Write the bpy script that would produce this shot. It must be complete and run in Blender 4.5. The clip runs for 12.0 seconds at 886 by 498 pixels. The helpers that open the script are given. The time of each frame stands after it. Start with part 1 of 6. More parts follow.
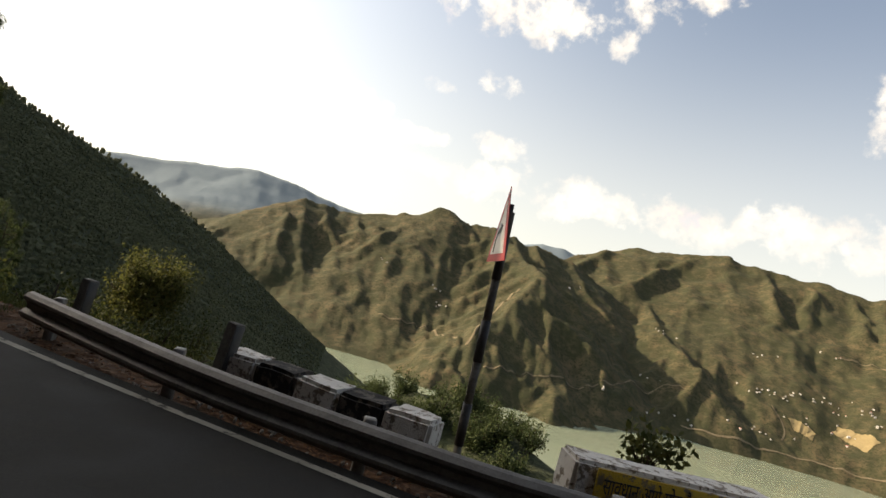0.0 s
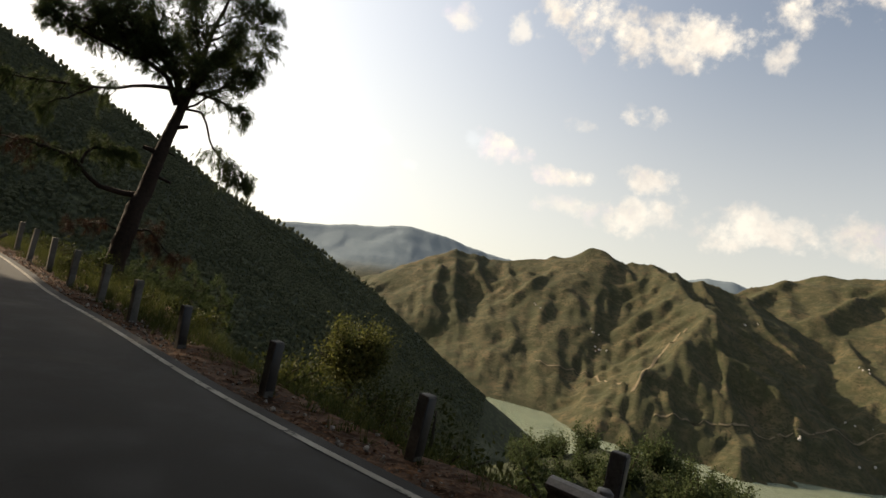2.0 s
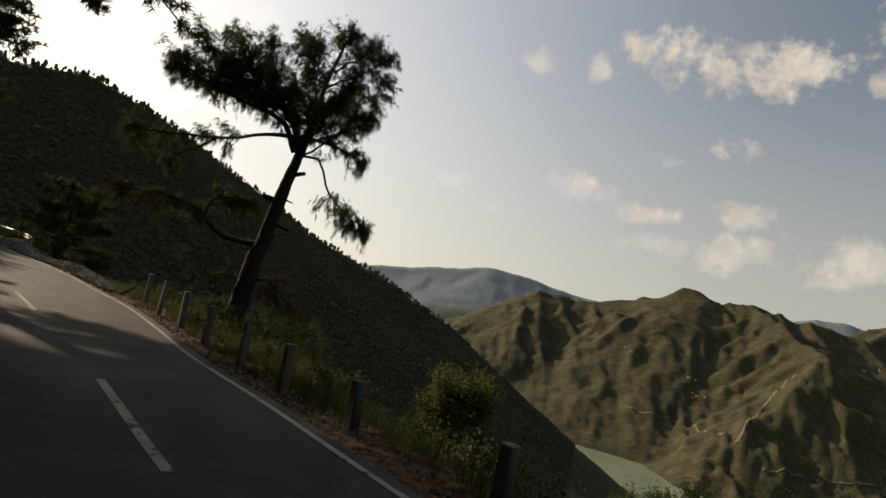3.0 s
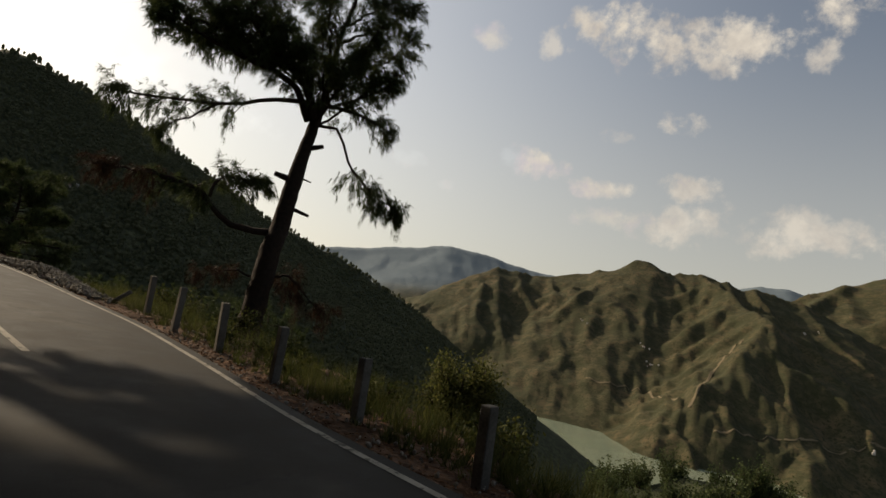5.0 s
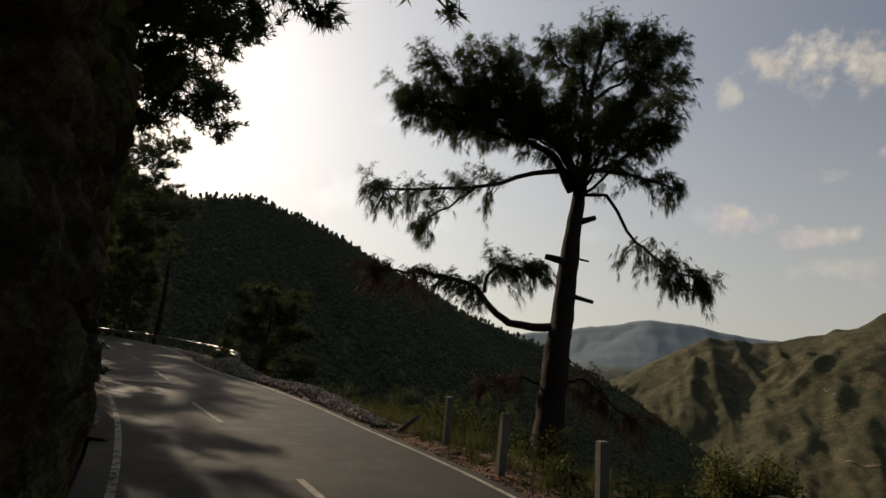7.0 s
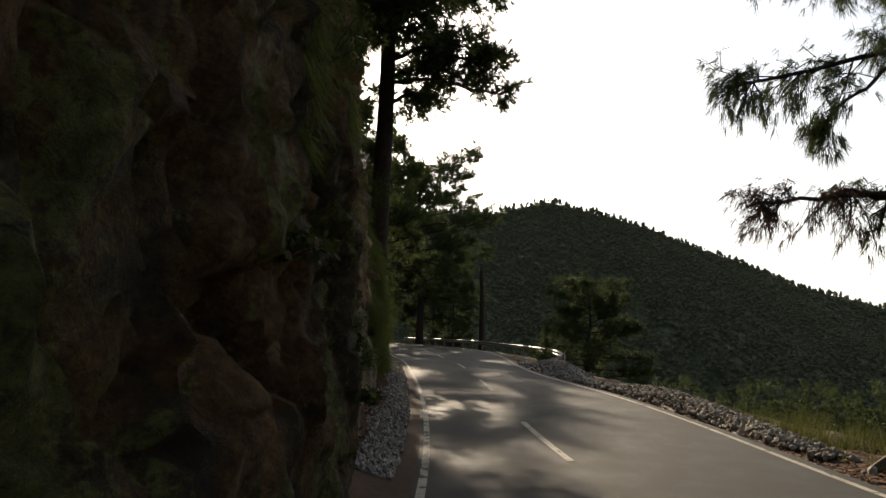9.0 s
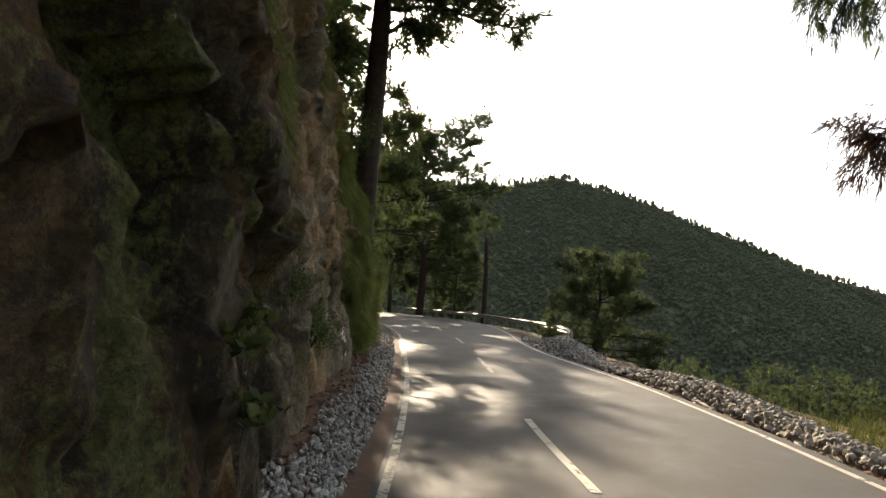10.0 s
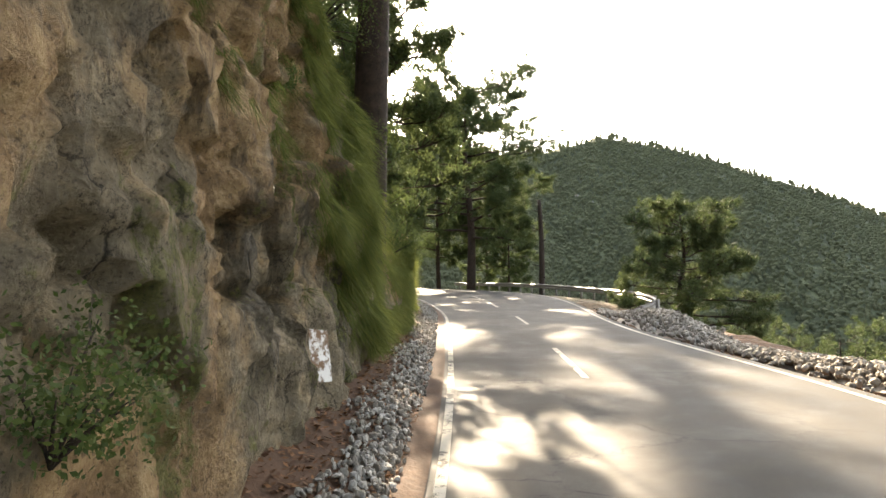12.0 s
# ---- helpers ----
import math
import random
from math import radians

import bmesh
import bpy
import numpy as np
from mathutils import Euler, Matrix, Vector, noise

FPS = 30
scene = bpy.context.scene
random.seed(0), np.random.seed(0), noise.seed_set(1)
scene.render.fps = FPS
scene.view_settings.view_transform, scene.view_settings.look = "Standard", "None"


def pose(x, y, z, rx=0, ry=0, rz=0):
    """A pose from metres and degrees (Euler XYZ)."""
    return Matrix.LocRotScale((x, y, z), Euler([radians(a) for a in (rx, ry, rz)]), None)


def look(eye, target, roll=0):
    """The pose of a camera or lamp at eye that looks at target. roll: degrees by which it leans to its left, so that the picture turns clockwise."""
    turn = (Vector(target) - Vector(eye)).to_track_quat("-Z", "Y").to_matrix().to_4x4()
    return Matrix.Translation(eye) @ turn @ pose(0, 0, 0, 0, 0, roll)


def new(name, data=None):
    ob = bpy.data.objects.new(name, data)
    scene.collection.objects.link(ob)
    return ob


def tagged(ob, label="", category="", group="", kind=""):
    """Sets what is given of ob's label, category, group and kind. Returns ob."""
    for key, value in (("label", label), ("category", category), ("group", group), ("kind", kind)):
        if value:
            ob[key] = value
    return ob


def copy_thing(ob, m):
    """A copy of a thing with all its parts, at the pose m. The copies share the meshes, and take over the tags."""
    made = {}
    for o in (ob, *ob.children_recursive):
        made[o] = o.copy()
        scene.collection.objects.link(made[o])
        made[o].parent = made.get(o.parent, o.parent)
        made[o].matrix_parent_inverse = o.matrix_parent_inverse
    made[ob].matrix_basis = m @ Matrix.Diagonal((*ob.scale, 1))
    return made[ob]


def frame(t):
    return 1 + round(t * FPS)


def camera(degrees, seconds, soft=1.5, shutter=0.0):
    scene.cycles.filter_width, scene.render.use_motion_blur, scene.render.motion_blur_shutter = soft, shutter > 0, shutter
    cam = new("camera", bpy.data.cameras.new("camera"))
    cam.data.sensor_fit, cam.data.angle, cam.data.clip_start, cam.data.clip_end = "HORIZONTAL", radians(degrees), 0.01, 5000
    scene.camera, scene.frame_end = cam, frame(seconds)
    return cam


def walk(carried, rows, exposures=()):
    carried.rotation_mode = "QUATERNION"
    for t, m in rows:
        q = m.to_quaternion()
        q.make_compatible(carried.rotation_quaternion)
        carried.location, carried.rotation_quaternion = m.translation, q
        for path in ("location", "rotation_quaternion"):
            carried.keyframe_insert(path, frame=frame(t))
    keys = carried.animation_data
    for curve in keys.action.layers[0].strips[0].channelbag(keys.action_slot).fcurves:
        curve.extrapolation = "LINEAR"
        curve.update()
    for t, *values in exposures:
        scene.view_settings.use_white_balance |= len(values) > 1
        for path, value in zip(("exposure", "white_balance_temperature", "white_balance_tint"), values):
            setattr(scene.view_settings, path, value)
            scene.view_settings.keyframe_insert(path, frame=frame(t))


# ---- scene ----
cam = camera(73.6, 12.0)
PATH = [
    (0.00, (-0.000, 0.000, 1.458), (1.670, 9.840, 2.083), 15.03),
    (0.50, (-0.955, 0.607, 1.457), (-0.356, 10.575, 2.000), 13.91),
    (1.00, (-1.873, 1.128, 1.440), (-1.581, 11.100, 2.123), 13.71),
    (1.50, (-2.814, 1.776, 1.419), (-2.994, 11.742, 2.213), 12.52),
    (2.00, (-3.783, 2.460, 1.407), (-4.724, 12.384, 2.195), 12.08),
    (2.50, (-4.765, 3.200, 1.408), (-6.988, 12.917, 2.209), 10.92),
    (3.00, (-5.730, 4.002, 1.404), (-8.141, 13.635, 2.589), 12.10),
    (3.50, (-6.701, 4.848, 1.396), (-8.656, 14.586, 2.558), 13.07),
    (5.50, (-10.572, 7.425, 1.402), (-12.348, 17.220, 2.356), 8.91),
    (6.00, (-11.474, 8.031, 1.445), (-14.678, 17.404, 2.823), 6.91),
    (6.50, (-12.433, 8.616, 1.488), (-16.302, 17.672, 3.224), 6.53),
    (7.00, (-13.410, 9.289, 1.506), (-18.115, 17.895, 3.453), 5.66),
    (7.50, (-14.407, 9.983, 1.488), (-21.643, 16.667, 3.211), 7.21),
    (9.50, (-17.700, 12.997, 1.457), (-26.105, 18.195, 2.985), 1.82),
    (10.00, (-18.684, 13.724, 1.486), (-27.110, 18.991, 2.606), 3.37),
    (10.50, (-19.680, 14.475, 1.515), (-28.342, 19.370, 2.514), 0.80),
    (11.00, (-20.719, 15.133, 1.541), (-29.390, 19.943, 2.842), -1.39),
    (11.50, (-21.762, 15.720, 1.561), (-30.624, 20.242, 2.572), -0.34),
    (12.00, (-22.803, 16.247, 1.577), (-31.669, 20.824, 2.240), -0.54),
]
EXPOSURES = [(0.0, 0.98, 7250, 10), (1.0, 0.82, 7250, 10), (2.5, 0.33, 7250, 10), (3.0, -0.1, 7300, 10), (3.5, -0.4, 7400, 10), (5.5, -0.05, 7150, 10), (6.5, -0.3, 7100, 10), (7.5, -0.35, 7050, 10), (9.5, 1.38, 7000, 10), (10.5, 2.45, 7100, 10), (11.0, 2.8, 7150, 10), (12.0, 3.35, 7250, 10)]
walk(cam, [(t, look(eye, target, roll)) for t, eye, target, roll in PATH], EXPOSURES)

# ---- sun and sky ----
SUN_AZ, SUN_EL = 66.0, 25.0          # degrees to the left of +y, degrees up


def direction(az, el):
    a, e = radians(az), radians(el)
    return Vector((-math.sin(a) * math.cos(e), math.cos(a) * math.cos(e), math.sin(e)))


sun = new("sun", bpy.data.lights.new("sun", "SUN"))
sun.data.energy, sun.data.angle, sun.data.color = 5.0, radians(0.6), (1.0, 0.86, 0.68)
sun.matrix_world = look((0, 0, 60), Vector((0, 0, 60)) - direction(SUN_AZ, SUN_EL))


class Nodes:
    """A thin wrapper that makes nodes and links them by short calls."""

    def __init__(self, tree):
        self.t = tree

    def add(self, kind, **values):
        n = self.t.nodes.new(kind)
        for key, value in values.items():
            setattr(n, key, value)
        return n

    def put(self, socket, value):
        if isinstance(value, bpy.types.NodeSocket):
            self.t.links.new(value, socket)
        else:
            socket.default_value = value

    def math(self, op, a, b=0.0, c=0.0, clamp=False):
        n = self.add("ShaderNodeMath", operation=op, use_clamp=clamp)
        for s, v in zip(n.inputs, (a, b, c)):
            self.put(s, v)
        return n.outputs[0]

    def dot(self, a, b):
        n = self.add("ShaderNodeVectorMath", operation="DOT_PRODUCT")
        self.put(n.inputs[0], a)
        self.put(n.inputs[1], b)
        return n.outputs["Value"]

    def noise(self, vec, scale, detail=6.0, rough=0.6, distort=0.0):
        n = self.add("ShaderNodeTexNoise")
        if vec is not None:
            self.put(n.inputs["Vector"], vec)
        for key, v in (("Scale", scale), ("Detail", detail), ("Roughness", rough), ("Distortion", distort)):
            self.put(n.inputs[key], v)
        return n.outputs["Fac"]

    def ramp(self, fac, stops):
        n = self.add("ShaderNodeValToRGB")
        e = n.color_ramp.elements
        while len(e) < len(stops):
            e.new(0.5)
        for el, (pos, col) in zip(e, stops):
            el.position, el.color = pos, (*col, 1) if len(col) == 3 else col
        self.put(n.inputs[0], fac)
        return n.outputs["Color"]

    def mix(self, fac, a, b, blend="MIX"):
        n = self.add("ShaderNodeMix", data_type="RGBA", blend_type=blend)
        for s, v in ((n.inputs[0], fac), (n.inputs[6], a), (n.inputs[7], b)):
            self.put(s, (*v, 1) if isinstance(v, tuple) and len(v) == 3 else v)
        return n.outputs[2]

    def range(self, v, a, b, c=0.0, d=1.0, smooth=True):
        n = self.add("ShaderNodeMapRange", interpolation_type="SMOOTHSTEP" if smooth else "LINEAR")
        for s, x in zip(n.inputs, (v, a, b, c, d)):
            self.put(s, x)
        return n.outputs[0]


world = bpy.data.worlds.new("sky")
world.use_nodes = True
scene.world = world
W = Nodes(world.node_tree)
sky = W.add("ShaderNodeTexSky", sky_type="NISHITA", sun_disc=False, sun_elevation=radians(SUN_EL), sun_rotation=radians(-SUN_AZ))
sky.altitude, sky.air_density, sky.dust_density, sky.ozone_density = 900.0, 1.0, 3.0, 1.5
way = W.add("ShaderNodeTexCoord").outputs["Generated"]
# clouds: azimuth, elevation, half width, half height (degrees), thickness
CLOUDS = [
    (-3.5, 26.5, 3.6, 3.0, 1.0), (-9.5, 26.2, 4.2, 3.2, 1.0), (-15.5, 26.3, 4.6, 3.0, 1.0), (-13.6, 24.2, 3.0, 1.8, 0.9),
    (-26.0, 29.5, 5.0, 3.0, 1.0), (-21.6, 24.5, 1.3, 1.6, 0.8), (-11.2, 19.4, 2.0, 1.2, 0.8), (-5.0, 17.8, 1.6, 1.0, 0.5),
    (8.4, 25.2, 2.0, 1.2, 0.6), (2.6, 25.2, 1.2, 1.6, 0.6), (2.6, 14.2, 4.0, 1.6, 0.85), (-3.7, 13.0, 3.6, 1.0, 0.8),
    (-12.4, 13.8, 2.4, 1.4, 0.75), (14.0, 13.0, 1.9, 0.9, 0.6), (10.0, 11.2, 1.2, 0.7, 0.4), (-10.5, 10.3, 4.5, 1.8, 0.7),
    (-18.0, 10.4, 7.5, 2.2, 0.75), (-29.0, 10.6, 9.0, 2.4, 0.75), (-23.0, 11.0, 13.0, 1.7, 0.6), (-37.0, 11.2, 12.0, 1.9, 0.6), (-13.0, 10.4, 9.0, 1.3, 0.5), (-42.0, 11.4, 9.0, 2.4, 0.7), (-47.0, 21.0, 4.0, 4.0, 0.9),
    (30.0, 12.5, 3.0, 1.6, 0.6), (39.0, 14.5, 4.0, 2.0, 0.7), (46.0, 16.5, 4.5, 2.6, 0.9), (51.5, 15.0, 3.5, 3.0, 0.9), (36.0, 22.5, 2.0, 1.2, 0.5),
]
billow = W.noise(way, 13.0, 6.0, 0.58, 0.15)
fine = W.noise(way, 44.0, 6.0, 0.6)
edge = W.math("ADD", W.math("MULTIPLY_ADD", billow, 4.2, -2.15), W.math("MULTIPLY_ADD", fine, 1.9, -0.95))
cover = 0.0
for az, el, hw, hh, thick in CLOUDS:
    c = direction(az, el + 0.6)
    right = Vector((math.cos(radians(az)), math.sin(radians(az)), 0))
    up = right.cross(c)
    a = W.math("DIVIDE", W.dot(way, tuple(right)), math.sin(radians(hw)))
    b = W.math("DIVIDE", W.dot(way, tuple(up)), math.sin(radians(hh)))
    front = W.math("GREATER_THAN", W.dot(way, tuple(c)), 0.5)
    d2 = W.math("ADD", W.math("MULTIPLY", a, a), W.math("MULTIPLY", b, b))
    m = W.math("MULTIPLY", W.range(W.math("ADD", W.math("SUBTRACT", 1.0, W.math("MULTIPLY", d2, 0.8)), edge), 0.15, 1.25), W.range(d2, 3.0, 1.3))
    m = W.math("MULTIPLY", W.math("MULTIPLY", m, thick), front)
    cover = m if isinstance(cover, float) else W.math("MAXIMUM", cover, m)
white = W.mix(1.0, (7.8, 7.4, 6.8), W.ramp(W.noise(way, 16.0, 5.0), [(0.3, (0.62, 0.62, 0.66)), (0.62, (1, 1, 1))]), "MULTIPLY")
rise = W.add("ShaderNodeSeparateXYZ")
W.put(rise.inputs[0], way)
veil = W.range(rise.outputs[2], 0.55, 0.0, 0.10, 0.72)
facing = W.dot(way, tuple(direction(SUN_AZ, SUN_EL)))
haze = W.mix(W.range(facing, -0.95, -0.45), (1.3, 1.35, 1.4), (5.8, 5.7, 5.2))
glow = W.math("POWER", W.range(facing, 0.0, 1.0, smooth=False), 2.2)
thin = W.mix(1.0, W.mix(veil, sky.outputs[0], haze), W.mix(glow, (0.0, 0.0, 0.0), (5.2, 5.1, 4.8)), "ADD")
light = W.mix(cover, thin, W.mix(1.0, white, W.mix(1.0, thin, (1.12, 1.12, 1.12), "MULTIPLY"), "LIGHTEN"))
back = world.node_tree.nodes["Background"]
W.put(back.inputs[0], light)
back.inputs[1].default_value = 0.10


# ---- materials ----
UX, UY, VX, VY = -0.84, 0.543, 0.543, 0.84      # directions along and across the road


def material(name, roughness=0.9, metallic=0.0):
    m = bpy.data.materials.new(name)
    m.use_nodes = True
    n = Nodes(m.node_tree)
    b = m.node_tree.nodes["Principled BSDF"]
    b.inputs["Roughness"].default_value, b.inputs["Metallic"].default_value = roughness, metallic
    b.inputs["Specular IOR Level"].default_value = 0.5 if roughness < 0.8 else 0.15
    return m, n, b


def bumped(n, b, height, strength=0.5, distance=0.02):
    k = n.add("ShaderNodeBump")
    n.put(k.inputs["Height"], height)
    k.inputs["Strength"].default_value, k.inputs["Distance"].default_value = strength, distance
    n.put(b.inputs["Normal"], k.outputs[0])


def where(n):
    return n.add("ShaderNodeNewGeometry").outputs["Position"]


def plain(name, dark, light_, scale=3.0, roughness=0.9, metallic=0.0, bump=0.3, distance=0.01, local=False):
    m, n, b = material(name, roughness, metallic)
    p = n.add("ShaderNodeTexCoord").outputs["Object"] if local else where(n)
    f = n.noise(p, scale, 8.0, 0.65)
    g = n.noise(p, scale * 9, 4.0, 0.6)
    c = n.ramp(n.math("MULTIPLY_ADD", g, 0.4, n.math("MULTIPLY", f, 0.6)), [(0.3, dark), (0.7, light_)])
    n.put(b.inputs["Base Color"], c)
    bumped(n, b, n.math("ADD", f, n.math("MULTIPLY", g, 0.5)), bump, distance)
    return m


def leafy(name, dark, light_, through_=0.35):
    m, n, b = material(name, 0.8)
    r = n.add("ShaderNodeNewGeometry").outputs["Random Per Island"]
    n.put(b.inputs["Base Color"], n.ramp(r, [(0.0, dark), (1.0, light_)]))
    tr = n.add("ShaderNodeBsdfTranslucent")
    n.put(tr.inputs[0], n.ramp(r, [(0.0, tuple(min(1, x * 1.4) for x in dark)), (1.0, tuple(min(1, x * 1.5) for x in light_))]))
    s = n.add("ShaderNodeMixShader")
    s.inputs[0].default_value = through_
    n.put(s.inputs[1], b.outputs[0])
    n.put(s.inputs[2], tr.outputs[0])
    n.put(m.node_tree.nodes["Material Output"].inputs[0], s.outputs[0])
    return m


def asphalt_material():
    m, n, b = material("asphalt", 0.82)
    p = where(n)
    big, mid, grit = n.noise(p, 0.22, 6.0, 0.6, 0.6), n.noise(p, 1.6, 8.0, 0.7), n.noise(p, 90.0, 3.0, 0.7)
    c = n.ramp(n.math("MULTIPLY_ADD", grit, 0.35, n.math("MULTIPLY", mid, 0.65)), [(0.33, (0.012, 0.011, 0.0095)), (0.5, (0.022, 0.020, 0.0165)), (0.68, (0.042, 0.037, 0.030))])
    c = n.mix(n.math("MULTIPLY", n.range(big, 0.5, 0.62), 0.45), c, (0.055, 0.048, 0.038))
    v = n.add("ShaderNodeTexVoronoi", feature="DISTANCE_TO_EDGE")
    warp = n.add("ShaderNodeVectorMath", operation="MULTIPLY_ADD")
    n.put(warp.inputs[0], n.ramp(mid, [(0, (0, 0, 0)), (1, (1, 1, 1))]))
    warp.inputs[1].default_value = (1.6, 1.3, 0.2)
    n.put(warp.inputs[2], p)
    n.put(v.inputs["Vector"], warp.outputs[0])
    v.inputs["Scale"].default_value = 0.55
    crack = n.math("MULTIPLY", n.range(v.outputs["Distance"], 0.010, 0.0), n.range(big, 0.45, 0.6))
    n.put(b.inputs["Base Color"], n.mix(crack, c, (0.010, 0.009, 0.008)))
    n.put(b.inputs["Roughness"], n.range(mid, 0.3, 0.7, 0.70, 0.92))
    b.inputs["Specular IOR Level"].default_value = 0.16
    bumped(n, b, n.math("MULTIPLY_ADD", grit, 0.8, n.math("MULTIPLY", mid, 0.5)), 0.5, 0.006)
    return m


def paint_material(name="road_paint", worn=0.0):
    m, n, b = material(name, 0.85)
    p = where(n)
    wear = n.noise(p, 5.0, 9.0, 0.75)
    c = n.ramp(n.noise(p, 1.2, 6.0), [(0.3, (0.20, 0.180, 0.145)), (0.7, (0.38, 0.35, 0.29))])
    n.put(b.inputs["Base Color"], n.mix(n.range(n.math("MULTIPLY_ADD", n.noise(p, 0.5, 3.0), 0.3, wear), 0.69 - worn, 0.77 - worn), c, (0.045, 0.040, 0.034)))
    bumped(n, b, n.noise(p, 90.0, 3.0), 0.4, 0.004)
    return m


ASPHALT = asphalt_material()
LINE_PAINT = paint_material()
WORN_PAINT = paint_material("worn_road_paint", 0.045)


def rock_material():
    m, n, b = material("rock", 0.9)
    p = where(n)
    tall = n.add("ShaderNodeVectorMath", operation="MULTIPLY")
    n.put(tall.inputs[0], p)
    tall.inputs[1].default_value = (1.0, 1.0, 0.28)
    tall = tall.outputs[0]
    big, mid, fine, grit = n.noise(p, 0.45, 6.0, 0.6, 0.4), n.noise(p, 2.4, 10.0, 0.75), n.noise(p, 13.0, 8.0, 0.75), n.noise(p, 60.0, 5.0, 0.7)
    tone = n.math("MULTIPLY_ADD", fine, 0.45, n.math("MULTIPLY", mid, 0.55))
    stone = n.ramp(tone, [(0.36, (0.036, 0.031, 0.021)), (0.46, (0.098, 0.081, 0.053)), (0.54, (0.17, 0.140, 0.091)), (0.66, (0.35, 0.29, 0.19))])
    ochre = n.ramp(tone, [(0.38, (0.070, 0.037, 0.015)), (0.48, (0.19, 0.108, 0.045)), (0.56, (0.30, 0.195, 0.090)), (0.66, (0.47, 0.345, 0.185))])
    sep = n.add("ShaderNodeSeparateXYZ")
    n.put(sep.inputs[0], p)
    bed = n.math("MULTIPLY_ADD", sep.outputs[2], 0.022, n.math("MULTIPLY_ADD", mid, 0.30, n.math("MULTIPLY", big, 0.8)))
    c = n.mix(n.range(bed, 0.545, 0.655), stone, ochre)
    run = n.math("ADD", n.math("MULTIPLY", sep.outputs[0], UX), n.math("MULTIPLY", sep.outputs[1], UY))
    # brighter stretch of wall further along, its brightness put into the colour
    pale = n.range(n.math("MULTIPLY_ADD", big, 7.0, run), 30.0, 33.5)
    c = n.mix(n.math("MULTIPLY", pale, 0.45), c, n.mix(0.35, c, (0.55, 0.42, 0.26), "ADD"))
    # shade on the nearer wall under the overhanging trees, painted as darker stone
    near_shade = n.math("MULTIPLY", n.range(n.math("MULTIPLY_ADD", big, 6.0, run), 33.0, 29.0), 0.85)
    c = n.mix(near_shade, c, n.mix(1.0, c, (0.36, 0.30, 0.21), "MULTIPLY"))
    stain = n.range(n.noise(tall, 1.5, 8.0, 0.7, 0.6), 0.53, 0.60)
    c = n.mix(n.math("MULTIPLY", stain, 0.65), c, (0.034, 0.029, 0.020))
    moss = n.ramp(fine, [(0.35, (0.042, 0.048, 0.013)), (0.52, (0.105, 0.108, 0.030)), (0.7, (0.21, 0.195, 0.065))])
    cover_ = n.range(n.math("MULTIPLY_ADD", fine, 0.35, n.noise(tall, 1.1, 9.0, 0.72, 0.9)), 0.70, 0.76)
    c = n.mix(n.math("MULTIPLY", cover_, 0.85), c, moss)
    speck = n.range(n.noise(p, 34.0, 4.0, 0.7), 0.56, 0.63)
    c = n.mix(n.math("MULTIPLY", speck, 0.5), c, (0.020, 0.017, 0.012))
    v = n.add("ShaderNodeTexVoronoi", feature="DISTANCE_TO_EDGE")
    warp = n.add("ShaderNodeVectorMath", operation="MULTIPLY_ADD")
    n.put(warp.inputs[0], n.ramp(mid, [(0, (0, 0, 0)), (1, (1, 1, 1))]))
    warp.inputs[1].default_value = (1.6, 1.2, 1.5)
    n.put(warp.inputs[2], p)
    n.put(v.inputs["Vector"], warp.outputs[0])
    v.inputs["Scale"].default_value = 1.6
    crack = n.math("MAXIMUM", n.range(v.outputs["Distance"], 0.0, 0.02), n.range(big, 0.44, 0.56))
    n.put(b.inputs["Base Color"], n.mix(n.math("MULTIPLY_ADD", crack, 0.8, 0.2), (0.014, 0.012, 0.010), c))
    h = n.math("ADD", n.math("MULTIPLY", mid, 1.5), n.math("ADD", n.math("MULTIPLY_ADD", fine, 0.7, n.math("MULTIPLY", crack, 0.35)), n.math("MULTIPLY", grit, 0.12)))
    pits = n.add("ShaderNodeTexVoronoi", feature="F1")
    n.put(pits.inputs["Vector"], p)
    pits.inputs["Scale"].default_value = 9.0
    h = n.math("ADD", h, n.math("MULTIPLY", pits.outputs["Distance"], 0.35))
    bumped(n, b, h, 1.0, 0.17)
    return m


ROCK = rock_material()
BARK = plain("pine_bark", (0.009, 0.007, 0.006), (0.050, 0.034, 0.024), 7.0, 0.95, 0.0, 0.8, 0.03)
NEEDLE = leafy("pine_needles", (0.028, 0.042, 0.016), (0.068, 0.084, 0.030), 0.28)
DRY_NEEDLE = leafy("dry_needles", (0.024, 0.013, 0.008), (0.055, 0.028, 0.014), 0.2)
LEAF = leafy("leaves", (0.022, 0.032, 0.009), (0.066, 0.068, 0.018), 0.28)
ROUND_LEAF = leafy("sunlit_leaves", (0.034, 0.044, 0.012), (0.098, 0.096, 0.028), 0.36)
ROCK_LEAF = leafy("rock_bush_leaves", (0.026, 0.042, 0.011), (0.074, 0.094, 0.026), 0.35)
LITTER = leafy("leaf_litter", (0.040, 0.018, 0.009), (0.17, 0.085, 0.038), 0.1)
GRASS = leafy("grass", (0.026, 0.038, 0.010), (0.085, 0.085, 0.024), 0.3)
FRINGE = leafy("hanging_grass", (0.042, 0.056, 0.013), (0.125, 0.13, 0.036), 0.45)
CONCRETE = plain("concrete", (0.06, 0.055, 0.046), (0.20, 0.185, 0.16), 4.0, 0.9, 0.0, 0.4, 0.01)
BLACK_PAINT = plain("black_paint", (0.014, 0.013, 0.013), (0.045, 0.040, 0.036), 7.0, 0.6, 0.0, 0.3, 0.004)
